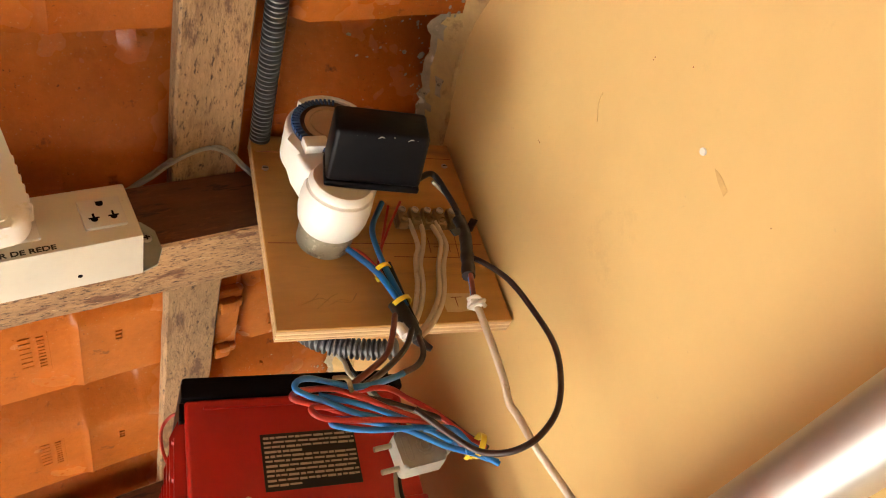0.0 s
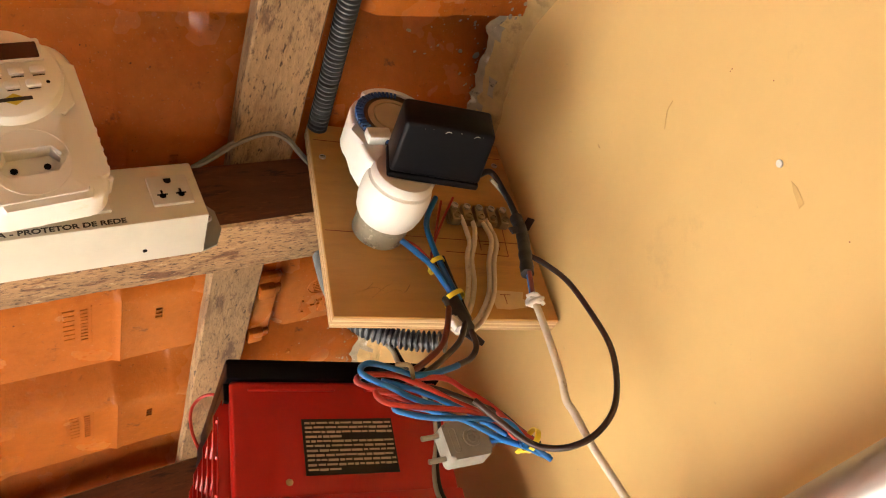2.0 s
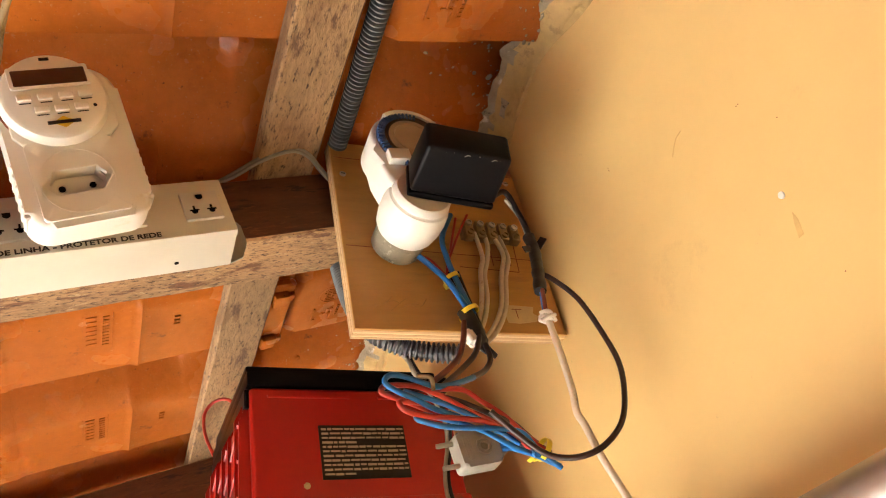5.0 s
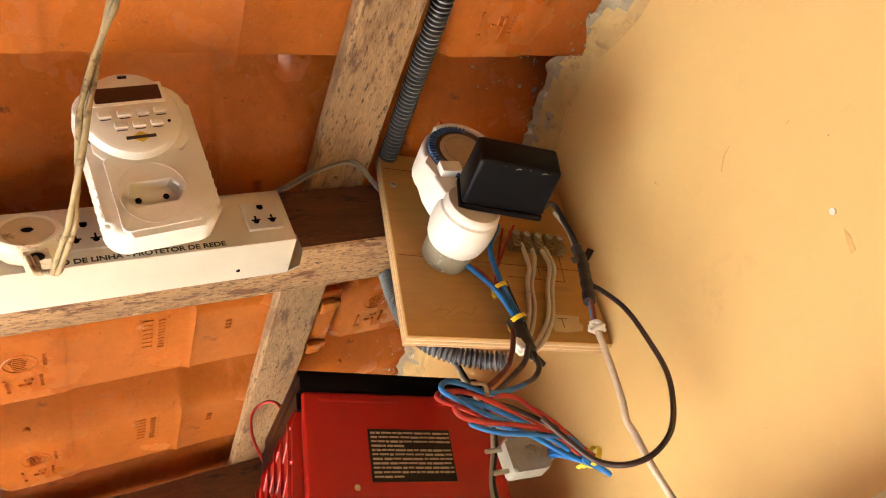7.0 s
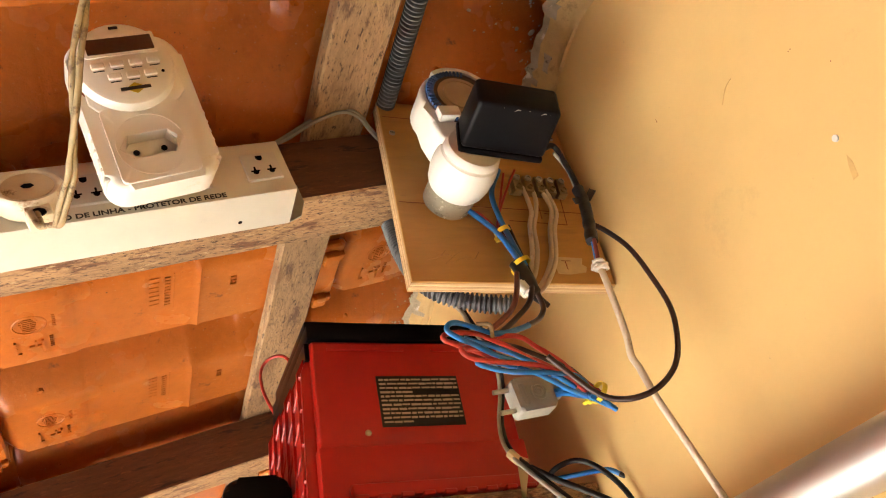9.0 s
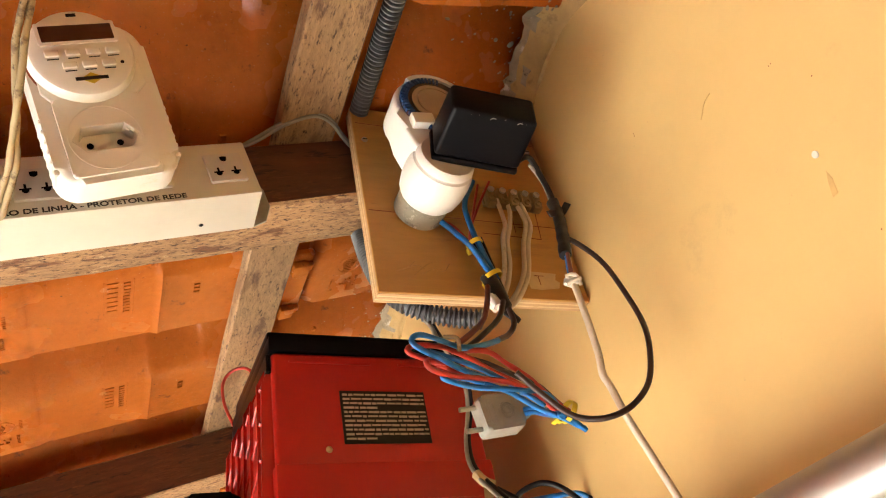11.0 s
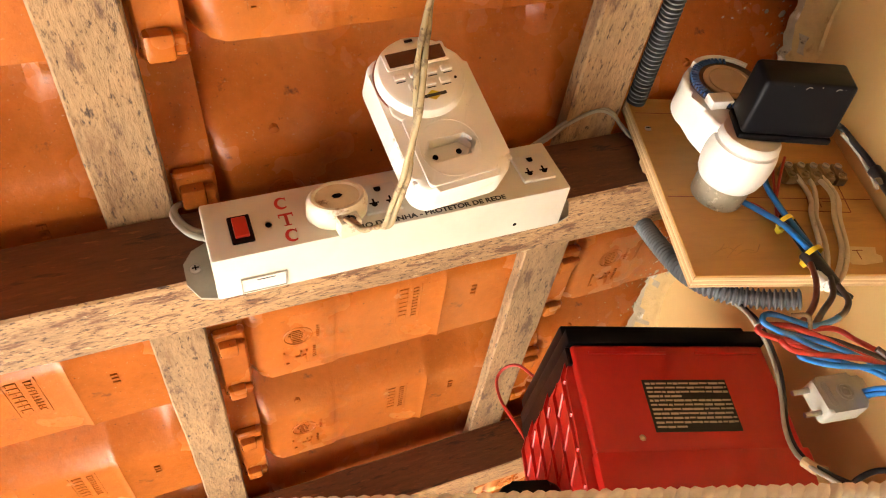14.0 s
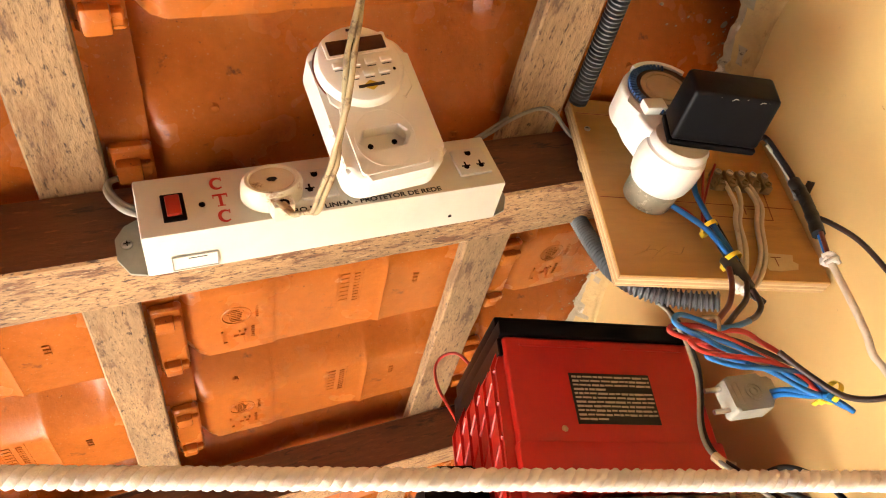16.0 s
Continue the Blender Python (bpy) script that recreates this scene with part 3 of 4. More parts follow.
part("fuse_hole", spun([(0.0024, -0.0004), (0.0024, 0.0006), (0.0017, 0.0009), (0.0015, 0.0002)], on_face(-0.314, SF, 0.124), 16), HOLE, strip, "small dark hole")


def open_ring(x, z, r, t):
    bm = bmesh.new()
    n = 18
    ring = []
    for k in range(n + 1):
        a = radians(42 + 276 * k / n)
        th = t * (0.45 + 0.75 * math.sin(math.pi * k / n))
        ring.append([bm.verts.new((x + q * 0.82 * math.cos(a), SF - 0.0002, z + q * math.sin(a))) for q in (r - th, r)])
    for a, b in zip(ring, ring[1:]):
        bm.faces.new((a[0], a[1], b[1], b[0]))
    box((x + r * 0.55, SF - 0.0002, z + r * 0.35), (x + r * 0.66, SF, z + r * 0.95), bm=bm)
    return bm


part("red_mark", open_ring(-0.3005, 0.143, 0.0063, 0.0026), RED_INK, strip, "red printed mark")
tee = box((-0.3055, SF - 0.0003, 0.1305), (-0.2945, SF, 0.1322))
box((-0.3012, SF - 0.0003, 0.1205), (-0.2988, SF, 0.1305), bm=tee)
box((-0.303, SF - 0.0003, 0.120), (-0.297, SF, 0.1208), bm=tee)
for x in (-0.3055, -0.2953):
    box((x, SF - 0.0003, 0.1285), (x + 0.0008, SF, 0.1305), bm=tee)
part("red_mark", tee, RED_INK, strip, "red printed mark")
part("red_mark", open_ring(-0.2995, 0.110, 0.0063, 0.0026), RED_INK, strip, "red printed mark")
for u in (-0.262, -0.2255, -0.188, -0.1495, -0.0905):
    sk = part("socket", box((u - 0.0148, SF - 0.0026, 0.1135), (u + 0.0148, SF + 0.001, 0.1425), 0.001, 2), SOCKET, strip, "grey-white three-hole socket")
    hs = spun([(0.0027, 0), (0.0027, 0.0002)], on_face(u, SF - 0.0027, 0.1365), 12)
    box((u - 0.0027, SF - 0.0029, 0.1365), (u + 0.0027, SF - 0.0027, 0.139), bm=hs)
    for d in (-0.0068, 0.0068):
        spun([(0.0024, 0), (0.0024, 0.0002)], on_face(u + d, SF - 0.0027, 0.1215), 12, hs)
        box((u + d - 0.0008, SF - 0.0029, 0.1195), (u + d + 0.0008, SF - 0.0027, 0.1275), bm=hs)
        box((u + d - 0.0038, SF - 0.0029, 0.1222), (u + d + 0.0038, SF - 0.0027, 0.1236), bm=hs)
    part("pin_holes", hs, HOLE, sk, "dark pin holes")
txt = lettering("lettering", "FILTRO DE LINHA - PROTETOR DE REDE", 0.0067, on_face(-0.1965, SF - 0.0003, 0.1048), BLACK_INK, strip, 0.0001, 0.0002)
_w = max(v.co.x for v in txt.data.vertices) - min(v.co.x for v in txt.data.vertices)
for v in txt.data.vertices:
    v.co.x = v.co.x * 0.136 / _w + 0.0015
    v.co.y = v.co.y * 0.92 - 0.0004
st = part("sticker", box((-0.342, -0.004, 0.0990), (-0.308, 0.0125, 0.1003), 0.0004, 1), WHITE, strip, "small pale sticker")
for lo, hi in (((-0.342, -0.004, 0.0985), (-0.308, -0.0032, 0.0991)), ((-0.342, 0.0117, 0.0985), (-0.308, 0.0125, 0.0991)), ((-0.342, -0.0032, 0.0985), (-0.3412, 0.0117, 0.0991)), ((-0.3088, -0.0032, 0.0985), (-0.308, 0.0117, 0.0991))):
    part("sticker_edge", box(lo, hi), TAB, st, "grey printed edge")
part("sticker_print", box((-0.330, -0.001, 0.0987), (-0.316, 0.0, 0.0989)), BLACK_INK, st)
part("rivet_hole", spun([(0.0018, 0), (0.0018, 0.0003)], Matrix.Translation((-0.114, 0.003, 0.0997)), 12), HOLE, strip, "small dark hole")

# plug in the strip's first socket, with its old cord
plug = thing("round_plug", ROOF @ Matrix.Translation((-0.2625, SF, 0.1208)) @ Matrix.Diagonal((1.05, 1, 0.75, 1)), "stained ivory round plug in the power strip", "plug")
pb = spun([(0.020, 0), (0.0225, 0.004), (0.0225, 0.016), (0.0214, 0.0200), (0.0195, 0.0222), (0.0175, 0.0222), (0.0160, 0.0205), (0.001, 0.0204)], FACE, 40)
for v in pb.verts:
    if v.co.z < 0:
        v.co.x *= 1.0 - 0.012 * min(1, -v.co.z / 0.02)
part("plug_body", pb, IVORY, plug, "ivory plug with brown stains")
part("cord_grip", box((-0.0075, -0.018, -0.034), (0.0085, -0.001, -0.016), 0.002, 2, m=Matrix.Rotation(radians(-6), 4, "Y")), IVORY, plug)
part("stamped_mark", prism([(0.004 * math.cos(k), 0.003 * math.sin(k)) for k in range(6)], 0.0213, 0.0217, FACE), HOLE, plug, "small brown mark")
part("plug_face", spun([(0.0162, 0.0200), (0.0160, 0.0212), (0.001, 0.0213)], FACE, 32), STAINED_FACE, plug, "beige recessed face with a brown stain")
part("cord_hole", spun([(0.0048, 0.0), (0.0046, 0.0012), (0.001, 0.0012)], Matrix.Translation((0.003, -0.0185, -0.0305)) @ FACE, 14), HOLE, plug, "dark cord hole")
CP = [(-0.2770, -0.0580, 2.0170), (-0.2740, -0.0647, 2.0080), (-0.2710, -0.0713, 1.9990), (-0.2680, -0.0780, 1.9900), (-0.2633, -0.0867, 1.9840), (-0.2587, -0.0953, 1.9780), (-0.2540, -0.1040, 1.9720), (-0.2510, -0.1163, 1.9737), (-0.2480, -0.1287, 1.9753), (-0.2450, -0.1410, 1.9770), (-0.2437, -0.1547, 1.9790), (-0.2423, -0.1683, 1.9810), (-0.2410, -0.1820, 1.9830), (-0.2407, -0.1907, 1.9883), (-0.2403, -0.1993, 1.9937), (-0.2400, -0.2080, 1.9990), (-0.2387, -0.2157, 2.0053), (-0.2373, -0.2233, 2.0117), (-0.2360, -0.2310, 2.0180), (-0.2337, -0.2400, 2.0223), (-0.2313, -0.2490, 2.0267), (-0.2290, -0.2580, 2.0310), (-0.2240, -0.2820, 2.0473), (-0.2190, -0.3060, 2.0637), (-0.2140, -0.3300, 2.0800), (-0.2060, -0.3700, 2.1167), (-0.1980, -0.4100, 2.1533), (-0.1900, -0.4500, 2.1900)]
for k in (0, 1):
    pts = []
    for i, p in enumerate(CP):
        a = i * 0.42 + math.pi * k
        pts.append(Vector(p) + 0.0019 * Vector((math.cos(a), 0.7 * math.sin(a), math.sin(a) * 0.6)))
    solid("twin_cord", hose(pts, 0.0018, 10, 8, wobble=0.0005), CORD, Matrix(), "old yellowed two-core cord of the round plug", "cord", "cord strands", smooth=60)

# ---- digital timer in the power strip ----
TIM = ROOF @ Matrix.Translation((-0.184, -0.096, 0.1045)) @ Matrix.Rotation(radians(18), 4, "X") @ Matrix.Rotation(radians(-5), 4, "Y") @ FACE
timer = thing("digital_timer", TIM, "white digital plug-in timer with a grey display", "timer")
HEX = [(-0.0205, 0), (-0.0135, 0.0088), (0.0135, 0.0088), (0.0205, 0), (0.0135, -0.0088), (-0.0135, -0.0088)]


def open_top(bm, z, low=None):
    """Cuts the outlet's hexagon out of the plate's top face (and its underside)."""
    for h in (z,) if low is None else (z, low):
        f = max((f for f in bm.faces if all(abs(v.co.z - h) < 1e-5 for v in f.verts)), key=lambda f: f.calc_area())
        rim = f.verts[:]
        bmesh.ops.delete(bm, geom=[f], context="FACES_ONLY")
        vs = [bm.verts.new((x, y, h)) for x, y in HEX]
        near = [min(range(6), key=lambda k: (Vector(HEX[k]).normalized() - v.co.xy.normalized()).length) for v in rim]
        for k in range(len(rim)):
            a, b, p, q = rim[k], rim[(k + 1) % len(rim)], near[k], near[(k + 1) % len(rim)]
            bm.faces.new((a, b, vs[p]))
            step = 1 if (q - p) % 6 <= 3 else -1
            while p != q:
                bm.faces.new((b, vs[(p + step) % 6], vs[p]))
                p = (p + step) % 6


# local: x across, y up the body, z out of the face
shape = []
for cx, cy, r, a in ((0.0425 - 0.022, 0.088 - 0.022, 0.022, 0), (-0.0352 + 0.015, 0.087 - 0.015, 0.015, 90), (-0.0352 + 0.015, -0.030 + 0.015, 0.015, 180), (0.0425 - 0.015, -0.030 + 0.015, 0.015, 270)):
    shape += [(cx + r * math.cos(radians(a + 15 * k)), cy + r * math.sin(radians(a + 15 * k))) for k in range(7)]
tb = prism(shape, -0.030, 0.0, bevel=0.006)
open_top(tb, 0.0)
part("body", tb, WHITE, timer)
fp = prism(rounded(0.054, 0.056, 0.003), -0.001, 0.0022, Matrix.Translation((0.001, 0.0025, 0)), bevel=0.0012)
open_top(fp, 0.0022, -0.001)
part("front_panel", fp, WHITE, timer)
part("shoulder_plate", prism([(-0.0305, 0.036), (-0.0258, 0.0300), (0.0278, 0.0300), (0.0355, 0.037), (0.0355, 0.066), (0.025, 0.080), (-0.024, 0.080), (-0.0305, 0.073)], -0.001, 0.0019, bevel=0.0009), WHITE, timer)
head = spun([(0.0335, -0.004), (0.0335, 0.0055), (0.0315, 0.0095), (0.029, 0.0108), (0.001, 0.0112)], Matrix.Translation((0, 0.059, 0)), 48)
hd = part("head", head, WHITE, timer, "round raised head")
part("groove", spun([(0.0347, -0.003), (0.0347, 0.0006), (0.0337, 0.0006)], Matrix.Translation((0, 0.059, 0)), 48), PENCIL, timer, "dark seam round the head")
HZ = 0.0112
part("display_frame", prism(rounded(0.049, 0.0160, 0.0012), HZ - 0.001, HZ + 0.0012, Matrix.Translation((0, 0.0725, 0)), bevel=0.0005), WHITE, hd)
part("display", prism(rounded(0.0445, 0.0118, 0.0008), HZ + 0.0011, HZ + 0.0014, Matrix.Translation((0, 0.0722, 0))), LCD, hd, "brown unlit display")
part("sensor_slot", box((-0.003, 0.0855, 0.0100), (0.003, 0.0873, 0.0118)), HOLE, hd, "small dark slot")
for j, xs in enumerate(((-0.0185, -0.006, 0.0065, 0.0185), (-0.010, 0.002, 0.014))):
    for x in xs:
        z = 0.0578 - 0.0092 * j
        part("button", box((x - 0.0043, z - 0.0022, HZ - 0.0005), (x + 0.0043, z + 0.0022, HZ + 0.0022), 0.0007, 2), WHITE, hd)
        part("button_caption", box((x - 0.0035, z - 0.0040, HZ), (x + 0.0035, z - 0.0033, HZ + 0.0003)), BLACK_INK, hd, "tiny dark print")
part("reset_hole", spun([(0.0012, HZ), (0.0012, HZ + 0.0003)], Matrix.Translation((0.0225, 0.0486, 0)), 12), HOLE, hd)
lg = prism([(-0.0072, 0), (0, -0.0042), (0.0072, 0), (0, 0.0042)], HZ, HZ + 0.0003, Matrix.Translation((0.001, 0.0385, 0)))
part("maker_mark", lg, YELLOW_INK, hd, "yellow diamond mark")
lb = box((-0.009, 0.0373, HZ), (0.011, 0.0397, HZ + 0.0005))
part("maker_mark", lb, BLACK_INK, hd, "black bar across the mark")
rim = spun([(0.0232, 0.002), (0.0232, 0.0027), (0.0225, 0.0027), (0.0225, 0.002)], Matrix(), 44, caps=False)
part("outlet_ring", rim, WHITE, timer)
hexo = HEX
hb = bmesh.new()
_t = [hb.verts.new((x * 1.04, y * 1.06, 0.0024)) for x, y in hexo]
_i = [hb.verts.new((x, y, 0.0020)) for x, y in hexo]
_b = [hb.verts.new((x * 0.9, y * 0.86, -0.009)) for x, y in hexo]
for k in range(6):
    hb.faces.new((_t[k], _t[(k + 1) % 6], _i[(k + 1) % 6], _i[k]))
    hb.faces.new((_i[k], _i[(k + 1) % 6], _b[(k + 1) % 6], _b[k]))
hb.faces.new(_b)
outlet = part("outlet_recess", hb, WHITE, timer, "hexagonal recessed outlet")
for d in (-0.0095, 0.0095):
    part("pin_hole", spun([(0.0022, -0.0089), (0.0022, -0.0086)], Matrix.Translation((d, 0, 0)), 14), HOLE, outlet)
for k in range(6):
    for x in (-0.0322, 0.0395):
        part("grip_rib", box((x - 0.0042, 0.0165 - 0.0072 * k, -0.024), (x + 0.0042, 0.0200 - 0.0072 * k, -0.0016), 0.0008, 1), WHITE, timer)
part("rear_boss", spun([(0.014, -0.072), (0.014, -0.036)], Matrix.Translation((0, 0.019, 0)) @ Matrix.Rotation(radians(-18), 4, "X"), 32), WHITE, timer)
# ---- lamp-holder socket on the board with a black adapter, and the dial timer ----
holder = thing("surface_socket", pose(0.0505, -0.0095, 2.0925, -4, 0, 4) @ FACE @ Matrix.Diagonal((1, 1, 0.88, 1)), "white barrel socket on a grey stained base on the board", "socket")
part("base_collar", spun([(0.0235, -0.002), (0.0238, 0.012), (0.0235, 0.026), (0.019, 0.0265)], n=40), CERAMIC, holder, "grey stained round base")
part("barrel", spun([(0.020, 0.020), (0.0245, 0.0215), (0.0275, 0.027), (0.0295, 0.038), (0.0300, 0.050), (0.0292, 0.060), (0.0278, 0.0655), (0.0262, 0.0668), (0.0258, 0.068), (0.0268, 0.0695), (0.0262, 0.0735), (0.024, 0.0765), (0.002, 0.077)], n=44), WHITE, holder, "glossy white barrel")
adapter = thing("power_adapter", pose(0.0780, -0.0785, 2.1005, 0, 7.5, -3) @ Matrix.Diagonal((1, 1, 0.76, 1)), "black plastic power adapter plugged into the barrel socket", "adapter")
ad = box((-0.0383, -0.0062, -0.0223), (0.0383, 0.0, 0.0223), 0.002, 3)
part("lid", ad, BLACK, adapter)
ab = box((-0.038, -0.058, -0.022), (0.038, -0.0066, 0.022), 0.004, 3)
for v in ab.verts:
    k = (-v.co.y - 0.0066) / 0.0514
    v.co.x *= 1 - 0.055 * k
    v.co.z *= 1 - 0.09 * k
part("case", ab, BLACK, adapter)
scuff = bmesh.new()
for k in range(6):
    x = -0.020 + 0.009 * k + 0.003 * math.sin(k * 5.1)
    e = 0.0012 * math.sin(k * 3.7)
    hose([(x, -0.0543 + e, -0.0199), (x + 0.0012 + e, -0.0551, -0.0190 - e), (x + 0.0028 + 2 * e, -0.0545, -0.0196)], 0.00035 + 0.1 * abs(e), 5, 3, scuff)
part("scuff", scuff, WIRE_GREY, adapter, "pale scuff marks on the edge")
DT = pose(0.0550, -0.076, 2.159, 0, -8, 0) @ FACE @ Matrix.Diagonal((0.93, 0.93, 1, 1))
dial = thing("dial_timer", DT, "white mechanical plug-in timer with a blue segment dial", "timer")
out = [(0.041 * math.cos(radians(a)), 0.041 * math.sin(radians(a))) for a in range(-20, 201, 12)] + [(-0.0405, -0.030), (-0.0375, -0.048), (-0.028, -0.064), (0.028, -0.064), (0.036, -0.048)]
part("body", prism(out, -0.034, 0.0, bevel=0.004), WHITE, dial)
part("back_socket", spun([(0.017, -0.0765), (0.017, -0.033)], Matrix.Translation((0.010, -0.004, 0)), 32), WHITE, dial)
part("dial_ring", spun([(0.0355, -0.001), (0.0355, 0.0035), (0.028, 0.0045), (0.001, 0.0046)], n=48), RING_BROWN, dial, "dark ring of the dial")
for k in range(34):
    a = radians(70 + 220 * k / 33)
    part("segment", box((-0.0011, 0.0285, 0.002), (0.0011, 0.0362, 0.0056), 0.0004, 1, m=Matrix.Rotation(a - math.pi / 2, 4, "Z")), BLUE_RING, dial, "blue pin")
part("dial_disc", spun([(0.0245, 0.003), (0.0245, 0.0056), (0.0200, 0.0058), (0.0197, 0.0048), (0.0189, 0.0048), (0.0186, 0.0060), (0.001, 0.0062)], n=48), DIAL, dial, "beige clock disc")
hump = [(r * math.cos(radians(a)), r * math.sin(radians(a))) for r, a in [(0.0395, q) for q in range(35, 126, 10)] + [(0.0352, q) for q in range(125, 34, -10)]]
part("guard_rim", prism(hump, -0.002, 0.0062), WHITE, dial)
part("switch_tab", box((-0.033, -0.031, -0.002), (-0.011, -0.017, 0.0078), 0.0012, 2), WHITE, dial, "white slide switch")

# ---- terminal block ----
tblock = thing("terminal_block", pose(0.1485, -0.0095, 2.1105, 0, 1.5, 0), "aged amber screw terminal block with five ways", "terminal block")
part("rail", box((-0.030, -0.004, -0.007), (0.030, 0, 0.007), 0.0008, 1), BRASSY, tblock)
for k in range(5):
    x = -0.0245 + 0.01225 * k
    w = part("terminal", box((x - 0.0047, -0.0125, -0.0105), (x + 0.0047, -0.003, 0.0105), 0.0016, 2), BRASSY, tblock)
    for dz in (-0.0055, 0.0055):
        part("terminal_screw", spun([(0.0032, 0), (0.0034, 0.0022), (0.0024, 0.0024), (0.0022, 0.0012), (0.0004, 0.0012)], on_face(x, -0.0123, dz), 14), STEEL if dz > 0 else BRASSY, w)

# ---- wiring on the board ----
cable("blue_wire", [(0.0670, -0.0160, 2.0760), (0.0750, -0.0200, 2.0620), (0.0850, -0.0260, 2.0410), (0.0930, -0.0280, 2.0180), (0.1000, -0.0270, 2.0020)], 0.0027, WIRE_BLUE, "blue wire from the barrel socket's base", "wire")
cable("blue_wire", [(0.1070, -0.0220, 2.1250), (0.0910, -0.0240, 2.0930), (0.0900, -0.0260, 2.0640), (0.0940, -0.0270, 2.0370), (0.1010, -0.0270, 2.0060)], 0.0026, WIRE_BLUE, "blue wire from behind the adapter", "wire")
cable("red_wire", [(0.1250, -0.0220, 2.1270), (0.1070, -0.0190, 2.0950), (0.0910, -0.0180, 2.0600), (0.0930, -0.0190, 2.0380)], 0.0013, WIRE_RED, "thin red wire to the terminal block", "wire")
cable("red_wire", [(0.1140, -0.0180, 2.1250), (0.1030, -0.0170, 2.0930), (0.0950, -0.0170, 2.0650), (0.0950, -0.0180, 2.0380)], 0.0013, WIRE_RED, "thin red wire to the terminal block", "wire")
cable("red_wire", [(0.0710, -0.0140, 2.0780), (0.0790, -0.0160, 2.0710), (0.0890, -0.0180, 2.0530), (0.0950, -0.0180, 2.0380)], 0.0013, WIRE_RED, "thin red wire beside the blue one", "wire")
for dx in (0, 9):
    cable("brown_wire", [(0.0930, -0.0180, 2.0570), (0.0980, -0.0180, 2.0290), (0.1030, -0.0180, 2.0050), (0.1070, -0.0200, 1.9920)] if dx else [(0.0970, -0.0240, 2.0530), (0.1010, -0.0240, 2.0250), (0.1050, -0.0240, 1.9990), (0.1070, -0.0240, 1.9900)], 0.0024, WIRE_BLACK, "dark wire in the tied bundle", "wire")
sleeve = hose([(0.0940, -0.0260, 2.0110), (0.0980, -0.0270, 1.9960), (0.1030, -0.0270, 1.9800), (0.1080, -0.0270, 1.9700), (0.1150, -0.0270, 1.9630)], 0.0072, 10, 6)
_end = Vector((0.1150, -0.0270, 1.9630))
for v in sleeve.verts:
    d = (v.co - _end).length
    v.co.y = -0.017 + (v.co.y + 0.017) * (0.85 if d > 0.02 else 0.5)
    if d < 0.030:
        v.co = v.co.lerp(_end + Vector((-0.2, 0, 0.31)) * d * 2.4, 0.75 * (1 - d / 0.030))
    v.co += 0.0008 * Vector((noise.noise(v.co * 150), noise.noise(v.co * 150 + Vector((5, 0, 0))), 0))
solid("tape_wrap", sleeve, TAPE, Matrix(), "ragged black tape round the wire bundle", "tape", smooth=50)


def cable_tie(at, along, r, label, flat=1.0):
    d = Vector(along).normalized()
    m = Matrix.Translation(at) @ d.to_track_quat("Z", "Y").to_matrix().to_4x4()
    t = thing("cable_tie", m, label, "cable tie", "yellow cable ties")
    bm = bmesh.new()
    n = 24
    rings = [[bm.verts.new(((r + dr) * math.cos(2 * math.pi * k / n), flat * (r + dr) * math.sin(2 * math.pi * k / n), dz)) for dr, dz in ((0, -0.002), (0.001, -0.002), (0.001, 0.002), (0, 0.002))] for k in range(n)]
    for a, b in zip(rings, rings[1:] + rings[:1]):
        for j in range(4):
            bm.faces.new((a[j], a[(j + 1) % 4], b[(j + 1) % 4], b[j]))
    part("strap", bm, YELLOW, t)
    part("head", box((r, -0.003, -0.003), (r + 0.006, 0.003, 0.003), 0.001, 1), YELLOW, t)
    part("tail", box((r + 0.005, -0.001, -0.0018), (r + 0.011, 0.0005, 0.0018), 0.0003, 1), YELLOW, t)
    return t


cable_tie((0.0900, -0.0240, 2.0460), (0.35, 0, -0.9), 0.0068, "yellow cable tie round the blue wires")
cable_tie((0.0980, -0.0250, 2.0100), (0.35, 0, -0.9), 0.0085, "yellow cable tie above the black tape")
for a, b in ((0, 0), (7, 2)):
    cable("white_cable", ([(0.1300, -0.0180, 2.1080), (0.1300, -0.0200, 2.0900), (0.1310, -0.0180, 2.0760), (0.1260, -0.0160, 2.0620), (0.1210, -0.0140, 2.0330), (0.1090, -0.0160, 2.0030), (0.0930, -0.0200, 1.9820)] if not a else [(0.1400, -0.0180, 2.1090), (0.1390, -0.0200, 2.0910), (0.1350, -0.0180, 2.0740), (0.1300, -0.0150, 2.0590), (0.1260, -0.0150, 2.0330), (0.1140, -0.0170, 2.0040), (0.0950, -0.0200, 1.9790)]), 0.0022, WIRE_WHITE, "dusty white flat cable from the terminal block", "cable")
    cable("white_cable", ([(0.1490, -0.0180, 2.1070), (0.1510, -0.0200, 2.0940), (0.1540, -0.0180, 2.0800), (0.1460, -0.0160, 2.0570), (0.1380, -0.0150, 2.0250), (0.1220, -0.0150, 1.9990), (0.1020, -0.0170, 1.9800)] if not a else [(0.1560, -0.0180, 2.1060), (0.1560, -0.0200, 2.0920), (0.1590, -0.0170, 2.0780), (0.1510, -0.0160, 2.0570), (0.1420, -0.0150, 2.0230), (0.1250, -0.0160, 1.9960), (0.1040, -0.0180, 1.9780)]), 0.0022, WIRE_WHITE, "dusty white flat cable from the terminal block", "cable")

